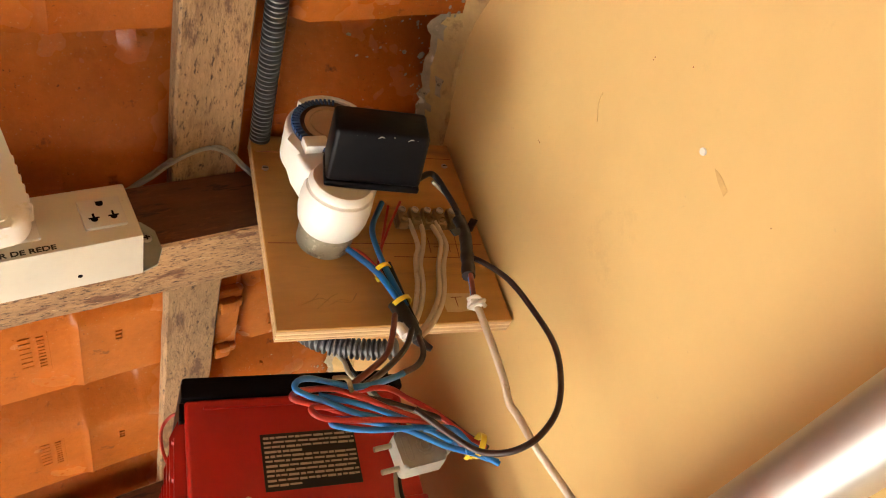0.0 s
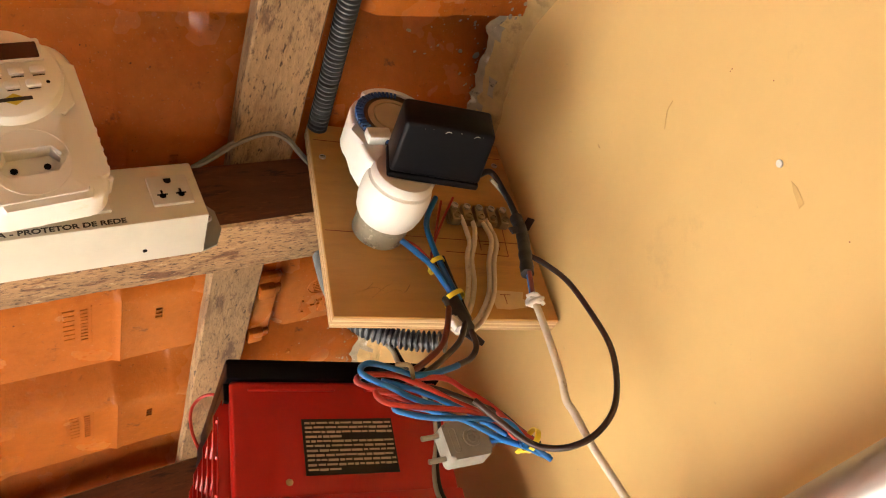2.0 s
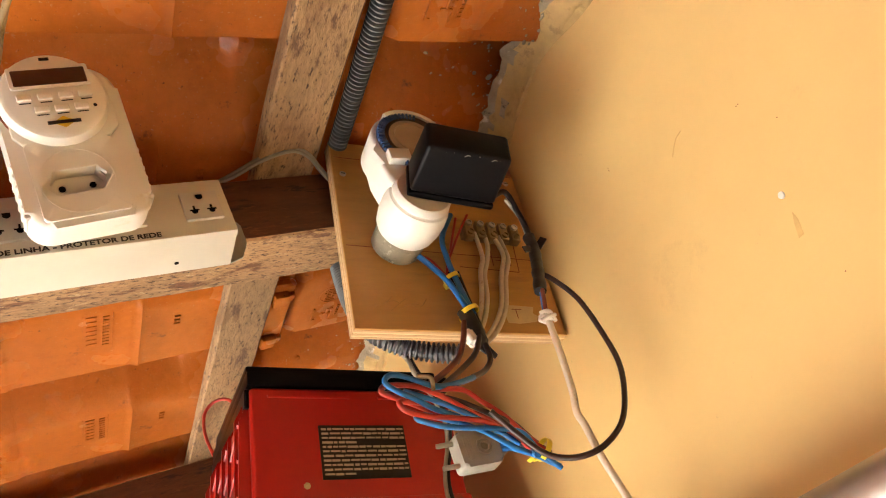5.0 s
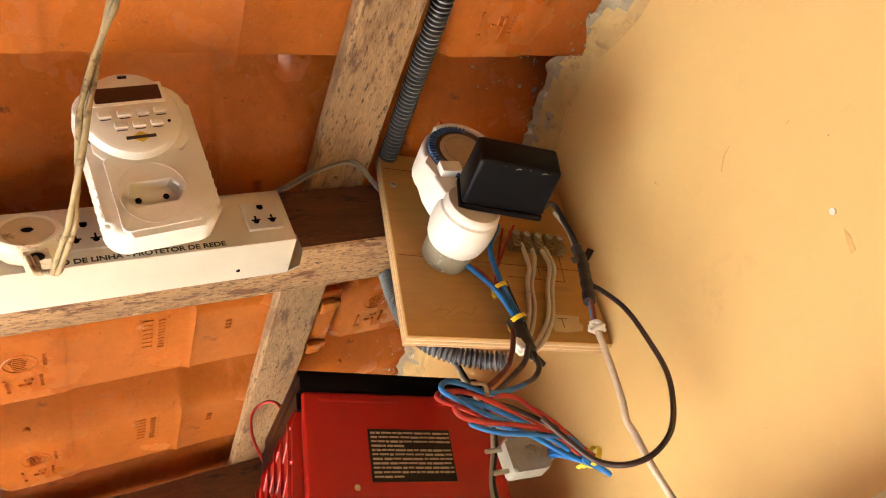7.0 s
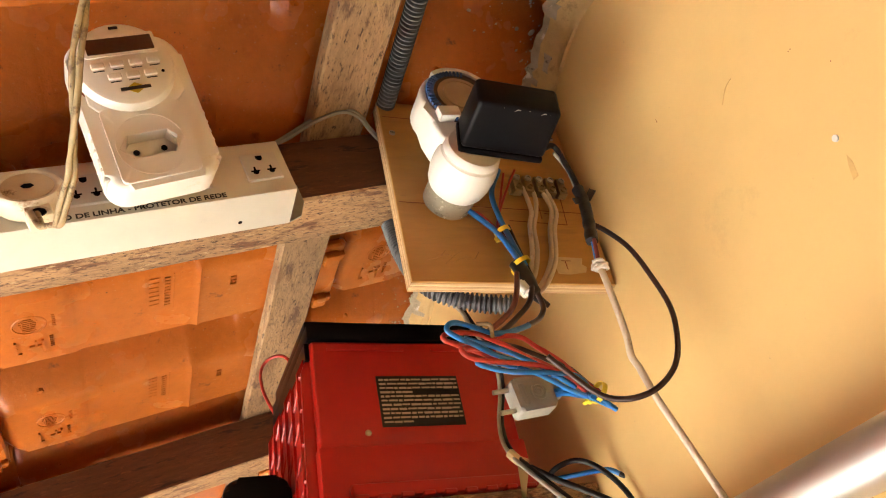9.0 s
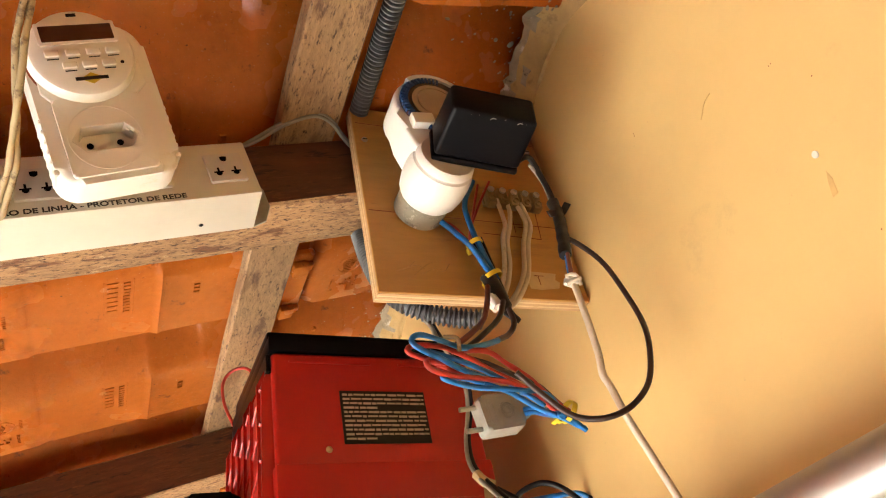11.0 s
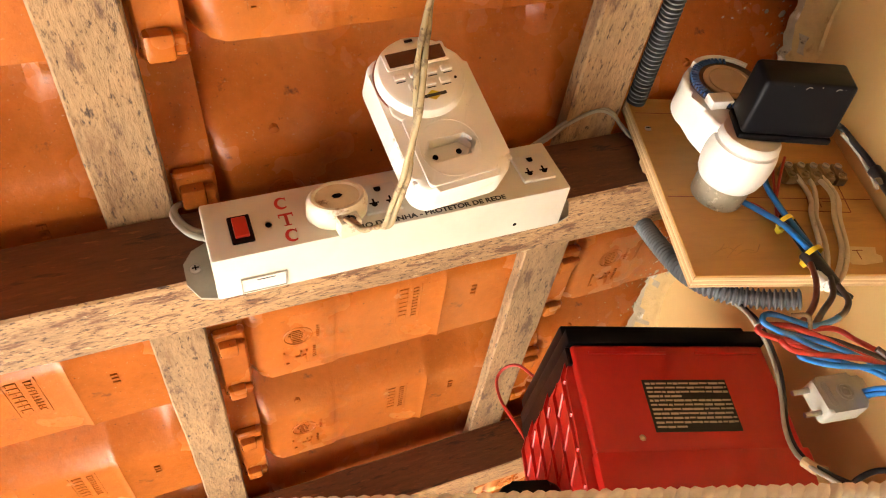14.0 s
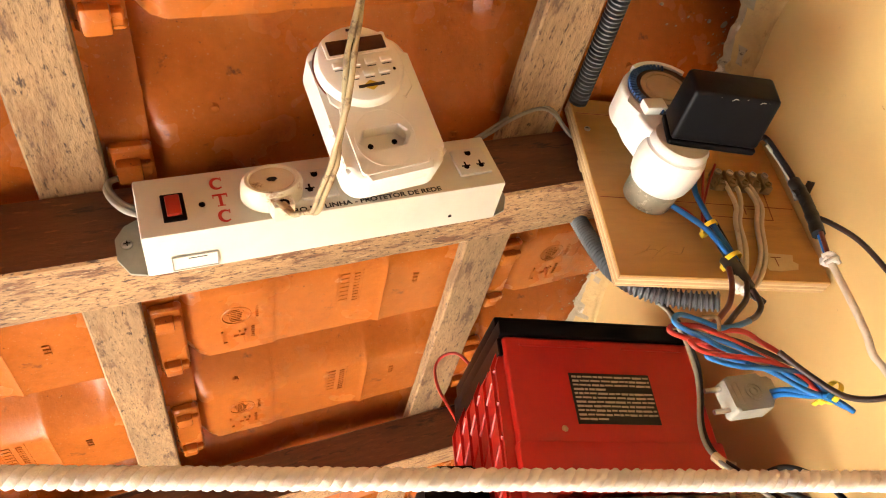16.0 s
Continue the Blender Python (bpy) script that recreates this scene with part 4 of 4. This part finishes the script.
# wires that hang from the bundle to the coil
cable("brown_wire", [(0.0890, -0.0290, 1.9970), (0.0810, -0.0350, 1.9760), (0.0730, -0.0350, 1.9590), (0.0540, -0.0450, 1.9400), (0.0320, -0.0550, 1.9220)], 0.0024, WIRE_WINE, "wine-brown wire hanging from the bundle", "wire")
cable("brown_wire", [(0.1000, -0.0290, 1.9830), (0.0870, -0.0370, 1.9610), (0.0690, -0.0400, 1.9440), (0.0440, -0.0550, 1.9220)], 0.0024, WIRE_BROWN, "dark brown wire hanging from the bundle", "wire")
cable("brown_wire", [(0.1040, -0.0280, 1.9760), (0.1030, -0.0310, 1.9600), (0.0960, -0.0300, 1.9500), (0.0780, -0.0400, 1.9380)], 0.0024, WIRE_BROWN, "dark brown wire curving to the coil", "wire")
cable("blue_wire", [(0.0790, -0.0400, 1.9380), (0.0620, -0.0480, 1.9290), (0.0460, -0.0550, 1.9220), (0.0320, -0.0600, 1.9190)], 0.0024, WIRE_BLUE, "blue wire end running into the coil", "wire")
for p0 in (((0.0890, -0.0280, 1.9880), (0.0930, -0.0290, 1.9770)), ((0.0960, -0.0260, 1.9910), (0.0980, -0.0260, 1.9770))):
    cable("white_sleeve", list(p0), 0.0038, WHITE, "short white connector sleeve under the board", "connector")

# the coil: long flat loops tied at one end
coil = thing("wire_coil", Matrix(), "coil of blue, red and brown wire tied with yellow", "wire coil")
A0, A1 = Vector((0.040, -0.060, 1.900)), Vector((0.127, -0.048, 1.860))
part("strand", hose([(0.127, -0.048, 1.859), (0.111, -0.051, 1.871), (0.102, -0.053, 1.883), (0.092, -0.054, 1.887), (0.066, -0.058, 1.887), (0.039, -0.063, 1.886), (0.022, -0.066, 1.888), (0.014, -0.067, 1.891), (0.022, -0.06, 1.897), (0.05, -0.054, 1.894)], 0.0020, 10, 8, wobble=0.0003), WIRE_BLUE, coil, "blue wire loop", 60)
part("strand", hose([(0.032, -0.064, 1.917), (0.007, -0.071, 1.921), (-0.003, -0.073, 1.92), (-0.007, -0.074, 1.914), (0.001, -0.072, 1.909), (0.014, -0.07, 1.904), (0.028, -0.067, 1.898), (0.048, -0.062, 1.894)], 0.0020, 10, 8, wobble=0.0003), WIRE_BLUE, coil, "blue wire loop", 60)
part("strand", hose([(0.01, -0.062, 1.914), (0.035, -0.063, 1.905), (0.058, -0.059, 1.897), (0.075, -0.054, 1.891), (0.098, -0.048, 1.879)], 0.0020, 10, 8, wobble=0.0003), WIRE_BLUE, coil, "blue wire loop", 60)
part("strand", hose([(0.034, -0.058, 1.899), (0.007, -0.063, 1.907), (-0.006, -0.066, 1.91), (-0.007, -0.066, 1.914), (0, -0.065, 1.917), (0.02, -0.062, 1.918), (0.037, -0.059, 1.913), (0.06, -0.053, 1.904)], 0.0020, 10, 8, wobble=0.0003), WIRE_RED, coil, "red wire loop", 60)
part("strand", hose([(0.02, -0.064, 1.904), (0.004, -0.07, 1.902), (0.002, -0.072, 1.898), (0.007, -0.071, 1.894), (0.022, -0.068, 1.892), (0.051, -0.063, 1.892), (0.073, -0.058, 1.891), (0.093, -0.052, 1.885), (0.108, -0.046, 1.874)], 0.0020, 10, 8, wobble=0.0003), WIRE_RED, coil, "red wire loop", 60)
part("strand", hose([(0.03, -0.056, 1.918), (0.058, -0.054, 1.92), (0.074, -0.051, 1.912), (0.091, -0.048, 1.902), (0.106, -0.045, 1.888), (0.124, -0.042, 1.874)], 0.0020, 10, 8, wobble=0.0003), WIRE_RED, coil, "red wire loop", 60)
part("strand", hose([(0.027, -0.06, 1.918), (0.041, -0.058, 1.912), (0.062, -0.054, 1.902), (0.078, -0.051, 1.896), (0.097, -0.046, 1.884)], 0.0020, 10, 8, wobble=0.0003), WIRE_RED, coil, "red wire loop", 60)
part("strand", hose([(0.04, -0.055, 1.914), (0.058, -0.053, 1.91), (0.081, -0.049, 1.902), (0.099, -0.046, 1.896), (0.11, -0.044, 1.886), (0.126, -0.041, 1.874)], 0.0020, 10, 8, wobble=0.0003), WIRE_BROWN, coil, "brown wire loop", 60)
part("strand", hose([(0.05, -0.055, 1.893), (0.067, -0.056, 1.886), (0.09, -0.052, 1.875), (0.107, -0.05, 1.869), (0.127, -0.047, 1.861)], 0.0020, 10, 8, wobble=0.0003), WIRE_BLUE, coil, "blue wire loop", 60)
part("strand", hose([(0.08, -0.05, 1.889), (0.095, -0.05, 1.884), (0.111, -0.047, 1.876), (0.125, -0.044, 1.866)], 0.0020, 10, 8, wobble=0.0003), WIRE_BLUE, coil, "cut blue wire end", 60)
part("strand", hose([(0.0200, -0.0680, 1.9225), (0.0270, -0.0740, 1.9180), (0.0310, -0.0660, 1.9130)], 0.0016, 8, 6), CORD, coil, "beige twist tie", 60)
cable_tie((0.1154, -0.0490, 1.8733), A1 - A0, 0.0085, "yellow cable tie round the coil's end", 0.9)

# two-pin grey plug hanging from the coil
gp = thing("grey_plug", Matrix.Translation((0.1030, 0.0300, 1.9090)) @ Matrix.Rotation(radians(-7), 4, "Y") @ FACE, "grey two-pin plug hanging by its blue wire", "plug")
part("plug_body", prism(rounded(0.037, 0.031, 0.004), -0.009, 0.009, bevel=0.003), GREY_PLUG, gp)
part("plug_back", prism(rounded(0.012, 0.020, 0.003), -0.006, 0.006, Matrix.Translation((0.022, 0.003, 0)), bevel=0.002), GREY_PLUG, gp)
for z in (0.0095, -0.0095):
    part("pin", hose([(-0.016, z, -0.001), (-0.033, z, -0.001)], 0.0021, 12, 1), STEEL, gp, "round steel pin")
for r in (0.0035, 0.0068):
    part("moulded_ring", spun([(r - 0.0009, 0.0085), (r - 0.0006, 0.0102), (r + 0.0006, 0.0102), (r + 0.0009, 0.0085)], Matrix.Translation((0.004, 0, 0)), 24), GREY_PLUG, gp)
sl = [(-0.011 + x, y) for x, y in rounded(0.005, 0.020, 0.0024)]
part("moulded_slot", hose([(x, y, 0.009) for x, y in sl + sl[:1]], 0.0005, 6, 1), GREY_PLUG, gp)
for d in (0, 6):
    cable("blue_wire", [(0.1260, 0.0300, 1.9130) if not d else (0.1250, 0.0300, 1.9090), (0.1230, 0.0050, 1.9030) if not d else (0.1220, 0.0050, 1.8990), (0.1120, -0.0300, 1.8830) if not d else (0.1130, -0.0300, 1.8800), (0.1040, -0.0580, 1.8660)], 0.0022, WIRE_BLUE, "blue wire from the grey plug to the coil", "wire")

# ---- cables on the right ----
cable("adapter_cable", [(0.1100, -0.0900, 2.0850), (0.1300, -0.0850, 2.0990), (0.1400, -0.0800, 2.0820), (0.1450, -0.0780, 2.0610), (0.1440, -0.0780, 2.0350)], 0.0026, WIRE_BLACK, "black cable of the power adapter", "cable")
cable("adapter_cable", [(0.1280, -0.0850, 2.0900), (0.1460, -0.0720, 2.0830), (0.1520, -0.0660, 2.0650), (0.1560, -0.0600, 2.0500)], 0.0016, WIRE_GREY, "pale wire under the black tape", "cable")
tw = hose([(0.1440, -0.0780, 2.0540), (0.1420, -0.0820, 2.0350), (0.1340, -0.0880, 2.0080), (0.1270, -0.0920, 1.9850)], 0.0050, 12, 6, wobble=0.0010)
for a, b in (((0.1430, -0.0820, 2.0390), (0.1250, -0.0880, 2.0300)), ((0.1450, -0.0820, 2.0370), (0.1540, -0.0860, 2.0490))):
    box((-0.006, -0.0006, -0.003), (0.006, 0.0006, 0.003), bm=tw, m=Matrix.Translation((Vector(a) + Vector(b)) / 2) @ (Vector(b) - Vector(a)).to_track_quat("X", "Z").to_matrix().to_4x4())
solid("tape_wrap", tw, TAPE, Matrix(), "ragged black tape round a cable splice", "tape", smooth=50)
cable("splice_wire", [(0.1290, -0.0910, 1.9880), (0.1270, -0.0910, 1.9770), (0.1250, -0.0910, 1.9650)], 0.0018, WIRE_BLUE, "blue core at the splice", "wire")
cable("splice_wire", [(0.1280, -0.0940, 1.9860), (0.1260, -0.0940, 1.9740), (0.1240, -0.0940, 1.9630)], 0.0018, WIRE_WINE, "brown core at the splice", "wire")
knot = thing("cable_clamp", Matrix.Translation((0.1250, -0.0910, 1.9610)) @ Matrix.Scale(0.8, 4), "white plastic clamp on the dangling cable", "clamp")
part("clamp_body", box((-0.006, -0.006, -0.004), (0.006, 0.006, 0.004), 0.0015, 2, m=Matrix.Rotation(radians(20), 4, "Y")), WHITE, knot)
part("clamp_strap", hose([(-0.008, -0.002, -0.006), (0, -0.0075, -0.003), (0.009, -0.002, 0.002)], 0.0022, 8, 4), WHITE, knot)
part("clamp_strap", hose([(-0.007, -0.002, 0.003), (0, -0.0075, 0.002), (0.008, -0.002, -0.005)], 0.0022, 8, 4), WHITE, knot)
cable("white_cable", [(0.1260, -0.0910, 1.9640), (0.1275, -0.0900, 1.9450), (0.1285, -0.0890, 1.9240), (0.1290, -0.0875, 1.9000), (0.1288, -0.0847, 1.8844), (0.1318, -0.0847, 1.8744), (0.1376, -0.0830, 1.8533), (0.1481, -0.0800, 1.8281), (0.1649, -0.0752, 1.7878), (0.1783, -0.0714, 1.7556), (0.1918, -0.0675, 1.7233)], 0.0027, WIRE_WHITE, "dusty white cable with a kink, hanging down the wall", "cable")
cable("black_cable", [(0.1340, -0.0880, 2.0080), (0.1450, -0.0920, 1.9960), (0.1570, -0.0960, 1.9760), (0.1670, -0.0960, 1.9470), (0.1720, -0.0960, 1.9190), (0.1660, -0.0960, 1.8920), (0.1540, -0.0960, 1.8700), (0.1390, -0.0900, 1.8570), (0.1240, -0.0820, 1.8530), (0.1120, -0.0720, 1.8570), (0.1010, -0.0680, 1.8640), (0.0860, -0.0660, 1.8800), (0.0700, -0.0680, 1.8950)], 0.0022, WIRE_BROWN, "dark brown cable looping from the splice to the coil", "cable")

# ---- conduit ----
cable("corrugated_conduit", [(-0.0000, -0.3500, 2.2140), (0.0020, -0.2640, 2.2140), (0.0050, -0.1950, 2.2140), (0.0070, -0.1170, 2.2160), (0.0090, -0.0210, 2.2180), (0.0100, 0.0090, 2.2180)], 0.0096, CONDUIT, "grey corrugated conduit along the batten", "conduit", 18, ribs=0.0046, rib_depth=0.0030)
cable("corrugated_conduit", [(0.0290, 0.1000, 2.1670), (0.0250, 0.0850, 2.1420), (0.0220, 0.0600, 2.0850), (0.0270, 0.0450, 2.0440), (0.0410, 0.0350, 2.0190), (0.0620, 0.0300, 2.0070), (0.0820, 0.0220, 1.9980), (0.1020, 0.0120, 1.9910)], 0.0092, CONDUIT, "grey corrugated conduit passing behind the board", "conduit", 18, ribs=0.0046, rib_depth=0.0028)
cable("grey_cable", [(0.0450, 0.0350, 2.0150), (0.0600, 0.0350, 1.9980), (0.0620, 0.0300, 1.9810), (0.0870, 0.0600, 1.9770), (0.1140, 0.1000, 1.9730), (0.1190, 0.1150, 1.9540), (0.1120, 0.1180, 1.9260), (0.1090, 0.1150, 1.9030), (0.1120, 0.1080, 1.8860), (0.1130, 0.0900, 1.8670), (0.1210, 0.0700, 1.8410), (0.1400, 0.0500, 1.8060)], 0.0020, WIRE_GREY, "thin grey cable from the conduit past the battery", "cable")
cable("black_cable", [(0.0580, 0.0350, 2.0120), (0.0630, 0.0350, 1.9980), (0.0660, 0.0300, 1.9810), (0.0900, 0.0600, 1.9770), (0.1180, 0.1000, 1.9730), (0.1220, 0.1150, 1.9540), (0.1150, 0.1180, 1.9260), (0.1130, 0.1150, 1.9030), (0.1160, 0.1080, 1.8870), (0.1170, 0.0900, 1.8690), (0.1250, 0.0700, 1.8430), (0.1440, 0.0500, 1.8080)], 0.0020, WIRE_BLACK, "thin black cable from the conduit past the battery", "cable")
flag = thing("tape_flag", Matrix(), "folded beige tape flag round the thin cables", "tape")
part("tape_strip", hose([(0.1120, 0.1120, 1.8910), (0.1160, 0.1060, 1.8810), (0.1220, 0.1020, 1.8760)], 0.0048, 10, 4), PAPER, flag)
fl = bmesh.new()
fl.faces.new([fl.verts.new(p) for p in ((0.1130, 0.1040, 1.8810), (0.1240, 0.1030, 1.8760), (0.1160, 0.1060, 1.8530), (0.1100, 0.1060, 1.8350), (0.1070, 0.1060, 1.8360), (0.1110, 0.1060, 1.8540))])
bmesh.ops.solidify(fl, geom=fl.faces[:], thickness=0.0006)
part("tape_tail", fl, PAPER, flag)
cable("black_cable", [(0.1480, 0.1200, 1.8680), (0.1550, 0.1100, 1.8730), (0.1690, 0.1000, 1.8750), (0.1820, 0.0900, 1.8660), (0.1930, 0.0800, 1.8470), (0.1970, 0.0700, 1.8250), (0.1960, 0.0600, 1.7950)], 0.0026, WIRE_BLACK, "black cable arching beside the battery", "cable")
cable("blue_wire", [(0.1540, 0.1150, 1.8640), (0.1700, 0.1050, 1.8630), (0.1890, 0.0950, 1.8620), (0.1980, 0.0900, 1.8600), (0.2050, 0.0850, 1.8530)], 0.0024, WIRE_BLUE, "blue wire arching beside the battery", "wire")
cable("black_cable", [(0.2030, 0.0850, 1.8540), (0.2100, 0.0800, 1.8460), (0.2120, 0.0720, 1.8300), (0.2070, 0.0600, 1.7990)], 0.0026, WIRE_BLACK, "black sheath over the blue wire", "cable")
cable("grey_cable", [(0.1230, 0.1000, 1.8720), (0.1370, 0.0850, 1.8540), (0.1500, 0.0700, 1.8390), (0.1680, 0.0600, 1.8240), (0.1930, 0.0500, 1.8020)], 0.0028, WIRE_BLACK, "black cable below the tape flag", "cable")

# grey twin cables of the power strip
for d in (0, 1):
    o = 0.0042 * d
    cable("grey_cable", [(-0.115, 0.030 + o, 2.178), (-0.090, 0.012, 2.178 + o), (-0.066, -0.008, 2.184 + o), (-0.040, -0.018, 2.191 + o), (-0.022, -0.012, 2.192 + o), (-0.008, 0.003, 2.192 + o), (0.004, 0.012, 2.188 + o), (0.02, 0.0115, 2.18)], 0.0018, WIRE_GREY, "grey cable looping from the strip to the board", "cable")
    cable("grey_cable", [(-0.3840, -0.0040, 2.0440) if not d else (-0.3850, -0.0040, 2.0490), (-0.3950, -0.0080, 2.0450) if not d else (-0.3960, -0.0080, 2.0500), (-0.4060, -0.0080, 2.0550) if not d else (-0.4050, -0.0080, 2.0580), (-0.4130, -0.0040, 2.0690) if not d else (-0.4120, -0.0040, 2.0720), (-0.4140, 0.0060, 2.0870), (-0.4110, 0.0200, 2.1030), (-0.4100, 0.0500, 2.1290)], 0.0026, WIRE_GREY, "grey cable looping out of the strip's end", "cable")

# ---- battery on its shelf ----
battery = thing("battery", Matrix.Translation((0.045, 0.148, 1.862)) @ Matrix.Rotation(radians(3), 4, "Z"), "red car battery with a black lid on a wooden shelf", "battery")
bx = box((-0.104, 0.0, 0.0), (0.104, 0.178, 0.170), 0.004, 3)
part("case", bx, RED, battery)
part("lower_band", box((-0.106, -0.004, 0.004), (0.106, 0.182, 0.058), 0.003, 2), RED, battery)
lg = box((-0.082, -0.014, 0.006), (0.104, -0.002, 0.019), 0.0025, 2)
for k in range(9):
    box((-0.080 + 0.021 * k, -0.0155, 0.004), (-0.068 + 0.021 * k, -0.004, 0.009), 0.001, 1, lg)
part("hold_down_ledge", lg, RED, battery)
lid = part("lid", box((-0.107, -0.003, 0.170), (0.107, 0.181, 0.186), 0.002, 2), BLACK, battery, "black plastic lid")
part("lid_step", box((-0.104, 0.016, 0.186), (0.104, 0.178, 0.203), 0.003, 2), BLACK, lid)
for x0, x1 in ((-0.088, -0.006), (0.024, 0.094)):
    part("moulded_rib", box((x0, -0.0022, 0.1585), (x1, 0.001, 0.1612), 0.001, 2), RED, battery)
bulge = bmesh.new()
_f = [[bulge.verts.new((x, y, z)) for x, z in ((-0.103, 0.164), (-0.1130, 0.138), (-0.1165, 0.004), (-0.103, 0.004))] for y in (0.008, 0.176)]
bulge.faces.new(_f[0]), bulge.faces.new(_f[1][::-1])
for k in range(4):
    bulge.faces.new((_f[0][k], _f[1][k], _f[1][(k + 1) % 4], _f[0][(k + 1) % 4]))
part("side_panel", bulge, RED, battery, "flared red side panel")
for k in range(6):
    y = 0.014 + 0.031 * k
    part("side_rib", prism([(-0.104, 0.166 - 0.005 * (k % 2)), (-0.1165, 0.140 - 0.005 * (k % 2)), (-0.1185, 0.004), (-0.104, 0.004)], -0.0014, 0.0014, Matrix.Translation((0, y, 0)) @ FACE), RED, battery, "moulded rib")
for k in range(7):
    c = 0.040 + 0.034 * k
    y0, y1 = max(0.010, (c - 0.136) / 0.62), min(0.174, (c - 0.008) / 0.62)
    if y1 > y0 + 0.01:
        part("side_rib", hose([(-0.1165 + 0.026 * (c - 0.62 * y0 - 0.004), y0, c - 0.62 * y0), (-0.1165 + 0.026 * (c - 0.62 * y1 - 0.004), y1, c - 0.62 * y1)], 0.0018, 8, 1), RED, battery, "moulded slanting rib")
part("side_skirt", box((-0.1085, 0.004, 0.150), (-0.1035, 0.178, 0.1695), 0.001, 1), BLACK, lid, "black skirt of the lid")
LB = part("warning_label", box((-0.041, -0.0006, 0.076), (0.047, 0.001, 0.130), 0.0002, 1), LABEL_BLACK, battery, "black warning label")
random.seed(4)
for r in range(11):
    z = 0.1268 - 0.0045 * r
    x = -0.0385
    while x < 0.0445:
        w = min(random.uniform(0.003, 0.011), 0.0455 - x)
        if r in (3, 10) and x > -0.012:
            break
        bw = 0.0021 if random.random() < 0.5 else 0.0017
        part("print_bar", box((x, -0.0009, z - bw), (x + w, -0.0005, z)), LABEL_INK, LB)
        x += w + random.uniform(0.0008, 0.0016)
part("glue_spot", spun([(0.0034, 0), (0.002, 0.0014), (0.0005, 0.0018)], on_face(-0.056, -0.0002, 0.071), 7), PAPER, battery, "dried speck of glue")
cable("red_wire", [(-0.034, 0.360, 2.117), (-0.044, 0.385, 2.148), (-0.060, 0.400, 2.153), (-0.071, 0.410, 2.140), (-0.069, 0.410, 2.109), (-0.055, 0.400, 2.066), (-0.050, 0.390, 2.043)], 0.0021, WIRE_RED, "thin red wire looping behind the battery lid", "wire")
for x, z in ((0.012, 0.150), (0.180, 0.150)):
    solid("spacer", box((x - 0.008, 0.0062, 2.0 + z - 0.008), (x + 0.008, 0.0168, 2.0 + z + 0.008), 0.001, 1), PLY_EDGE, Matrix(), "small wooden spacer between board and rafter", "spacer", "board spacers")
# the unseen part behind the battery is added to keep light off the nook
shelf = rough_bar((-0.075, 0.126, 1.834), (0.2045, 0.62, 1.862), 0, 12)
solid("shelf", shelf, WOOD_OLD, Matrix(), "rough wooden shelf under the battery, with an unseen rear part added to shade the nook", "shelf")
bk = prism(rounded(0.062, 0.077, 0.014), -0.09, 0.0, Matrix.Translation((-0.1075, 0.20, 1.8815)) @ FACE, bevel=0.006)
solid("black_box", bk, BLACK, Matrix(), "small rounded black box beside the battery", "box")
ps = rough_bar((-0.20, 0.19, 1.829), (-0.0752, 0.30, 1.843), 0, 6)
solid("shelf_extension", ps, WOOD_BATTEN, Matrix(), "pale board beside the battery shelf", "board")

# ---- pipe along the wall, rope in the foreground ----
pp = spun([(0.0138, -0.9), (0.0165, -0.9), (0.0165, 1.6), (0.0138, 1.6)], pose(0.160, -0.05, 1.757, 90, 0, 0), 40)
solid("metal_pipe", pp, ALU, Matrix(), "shiny aluminium pipe running along the wall", "pipe", smooth=40)
RP, RD = Vector((-0.259, -0.354, 1.705)), Vector((0.998, -0.048, -0.043)).normalized()
rope = bmesh.new()
for k in range(3):
    pts = []
    for i in range(1900):
        s = -0.50 + 0.0005 * i
        a = s * 1150 + k * 2 * math.pi / 3
        pts.append(RP + RD * s + 0.00085 * (math.cos(a) * Vector((0, 0, 1)) + math.sin(a) * Vector((0.05, 1, 0))))
    hose(pts, 0.00105, 6, 1, rope)
solid("rope", rope, ROPE, Matrix(), "white twisted rope stretched under the roof", "rope", smooth=60)
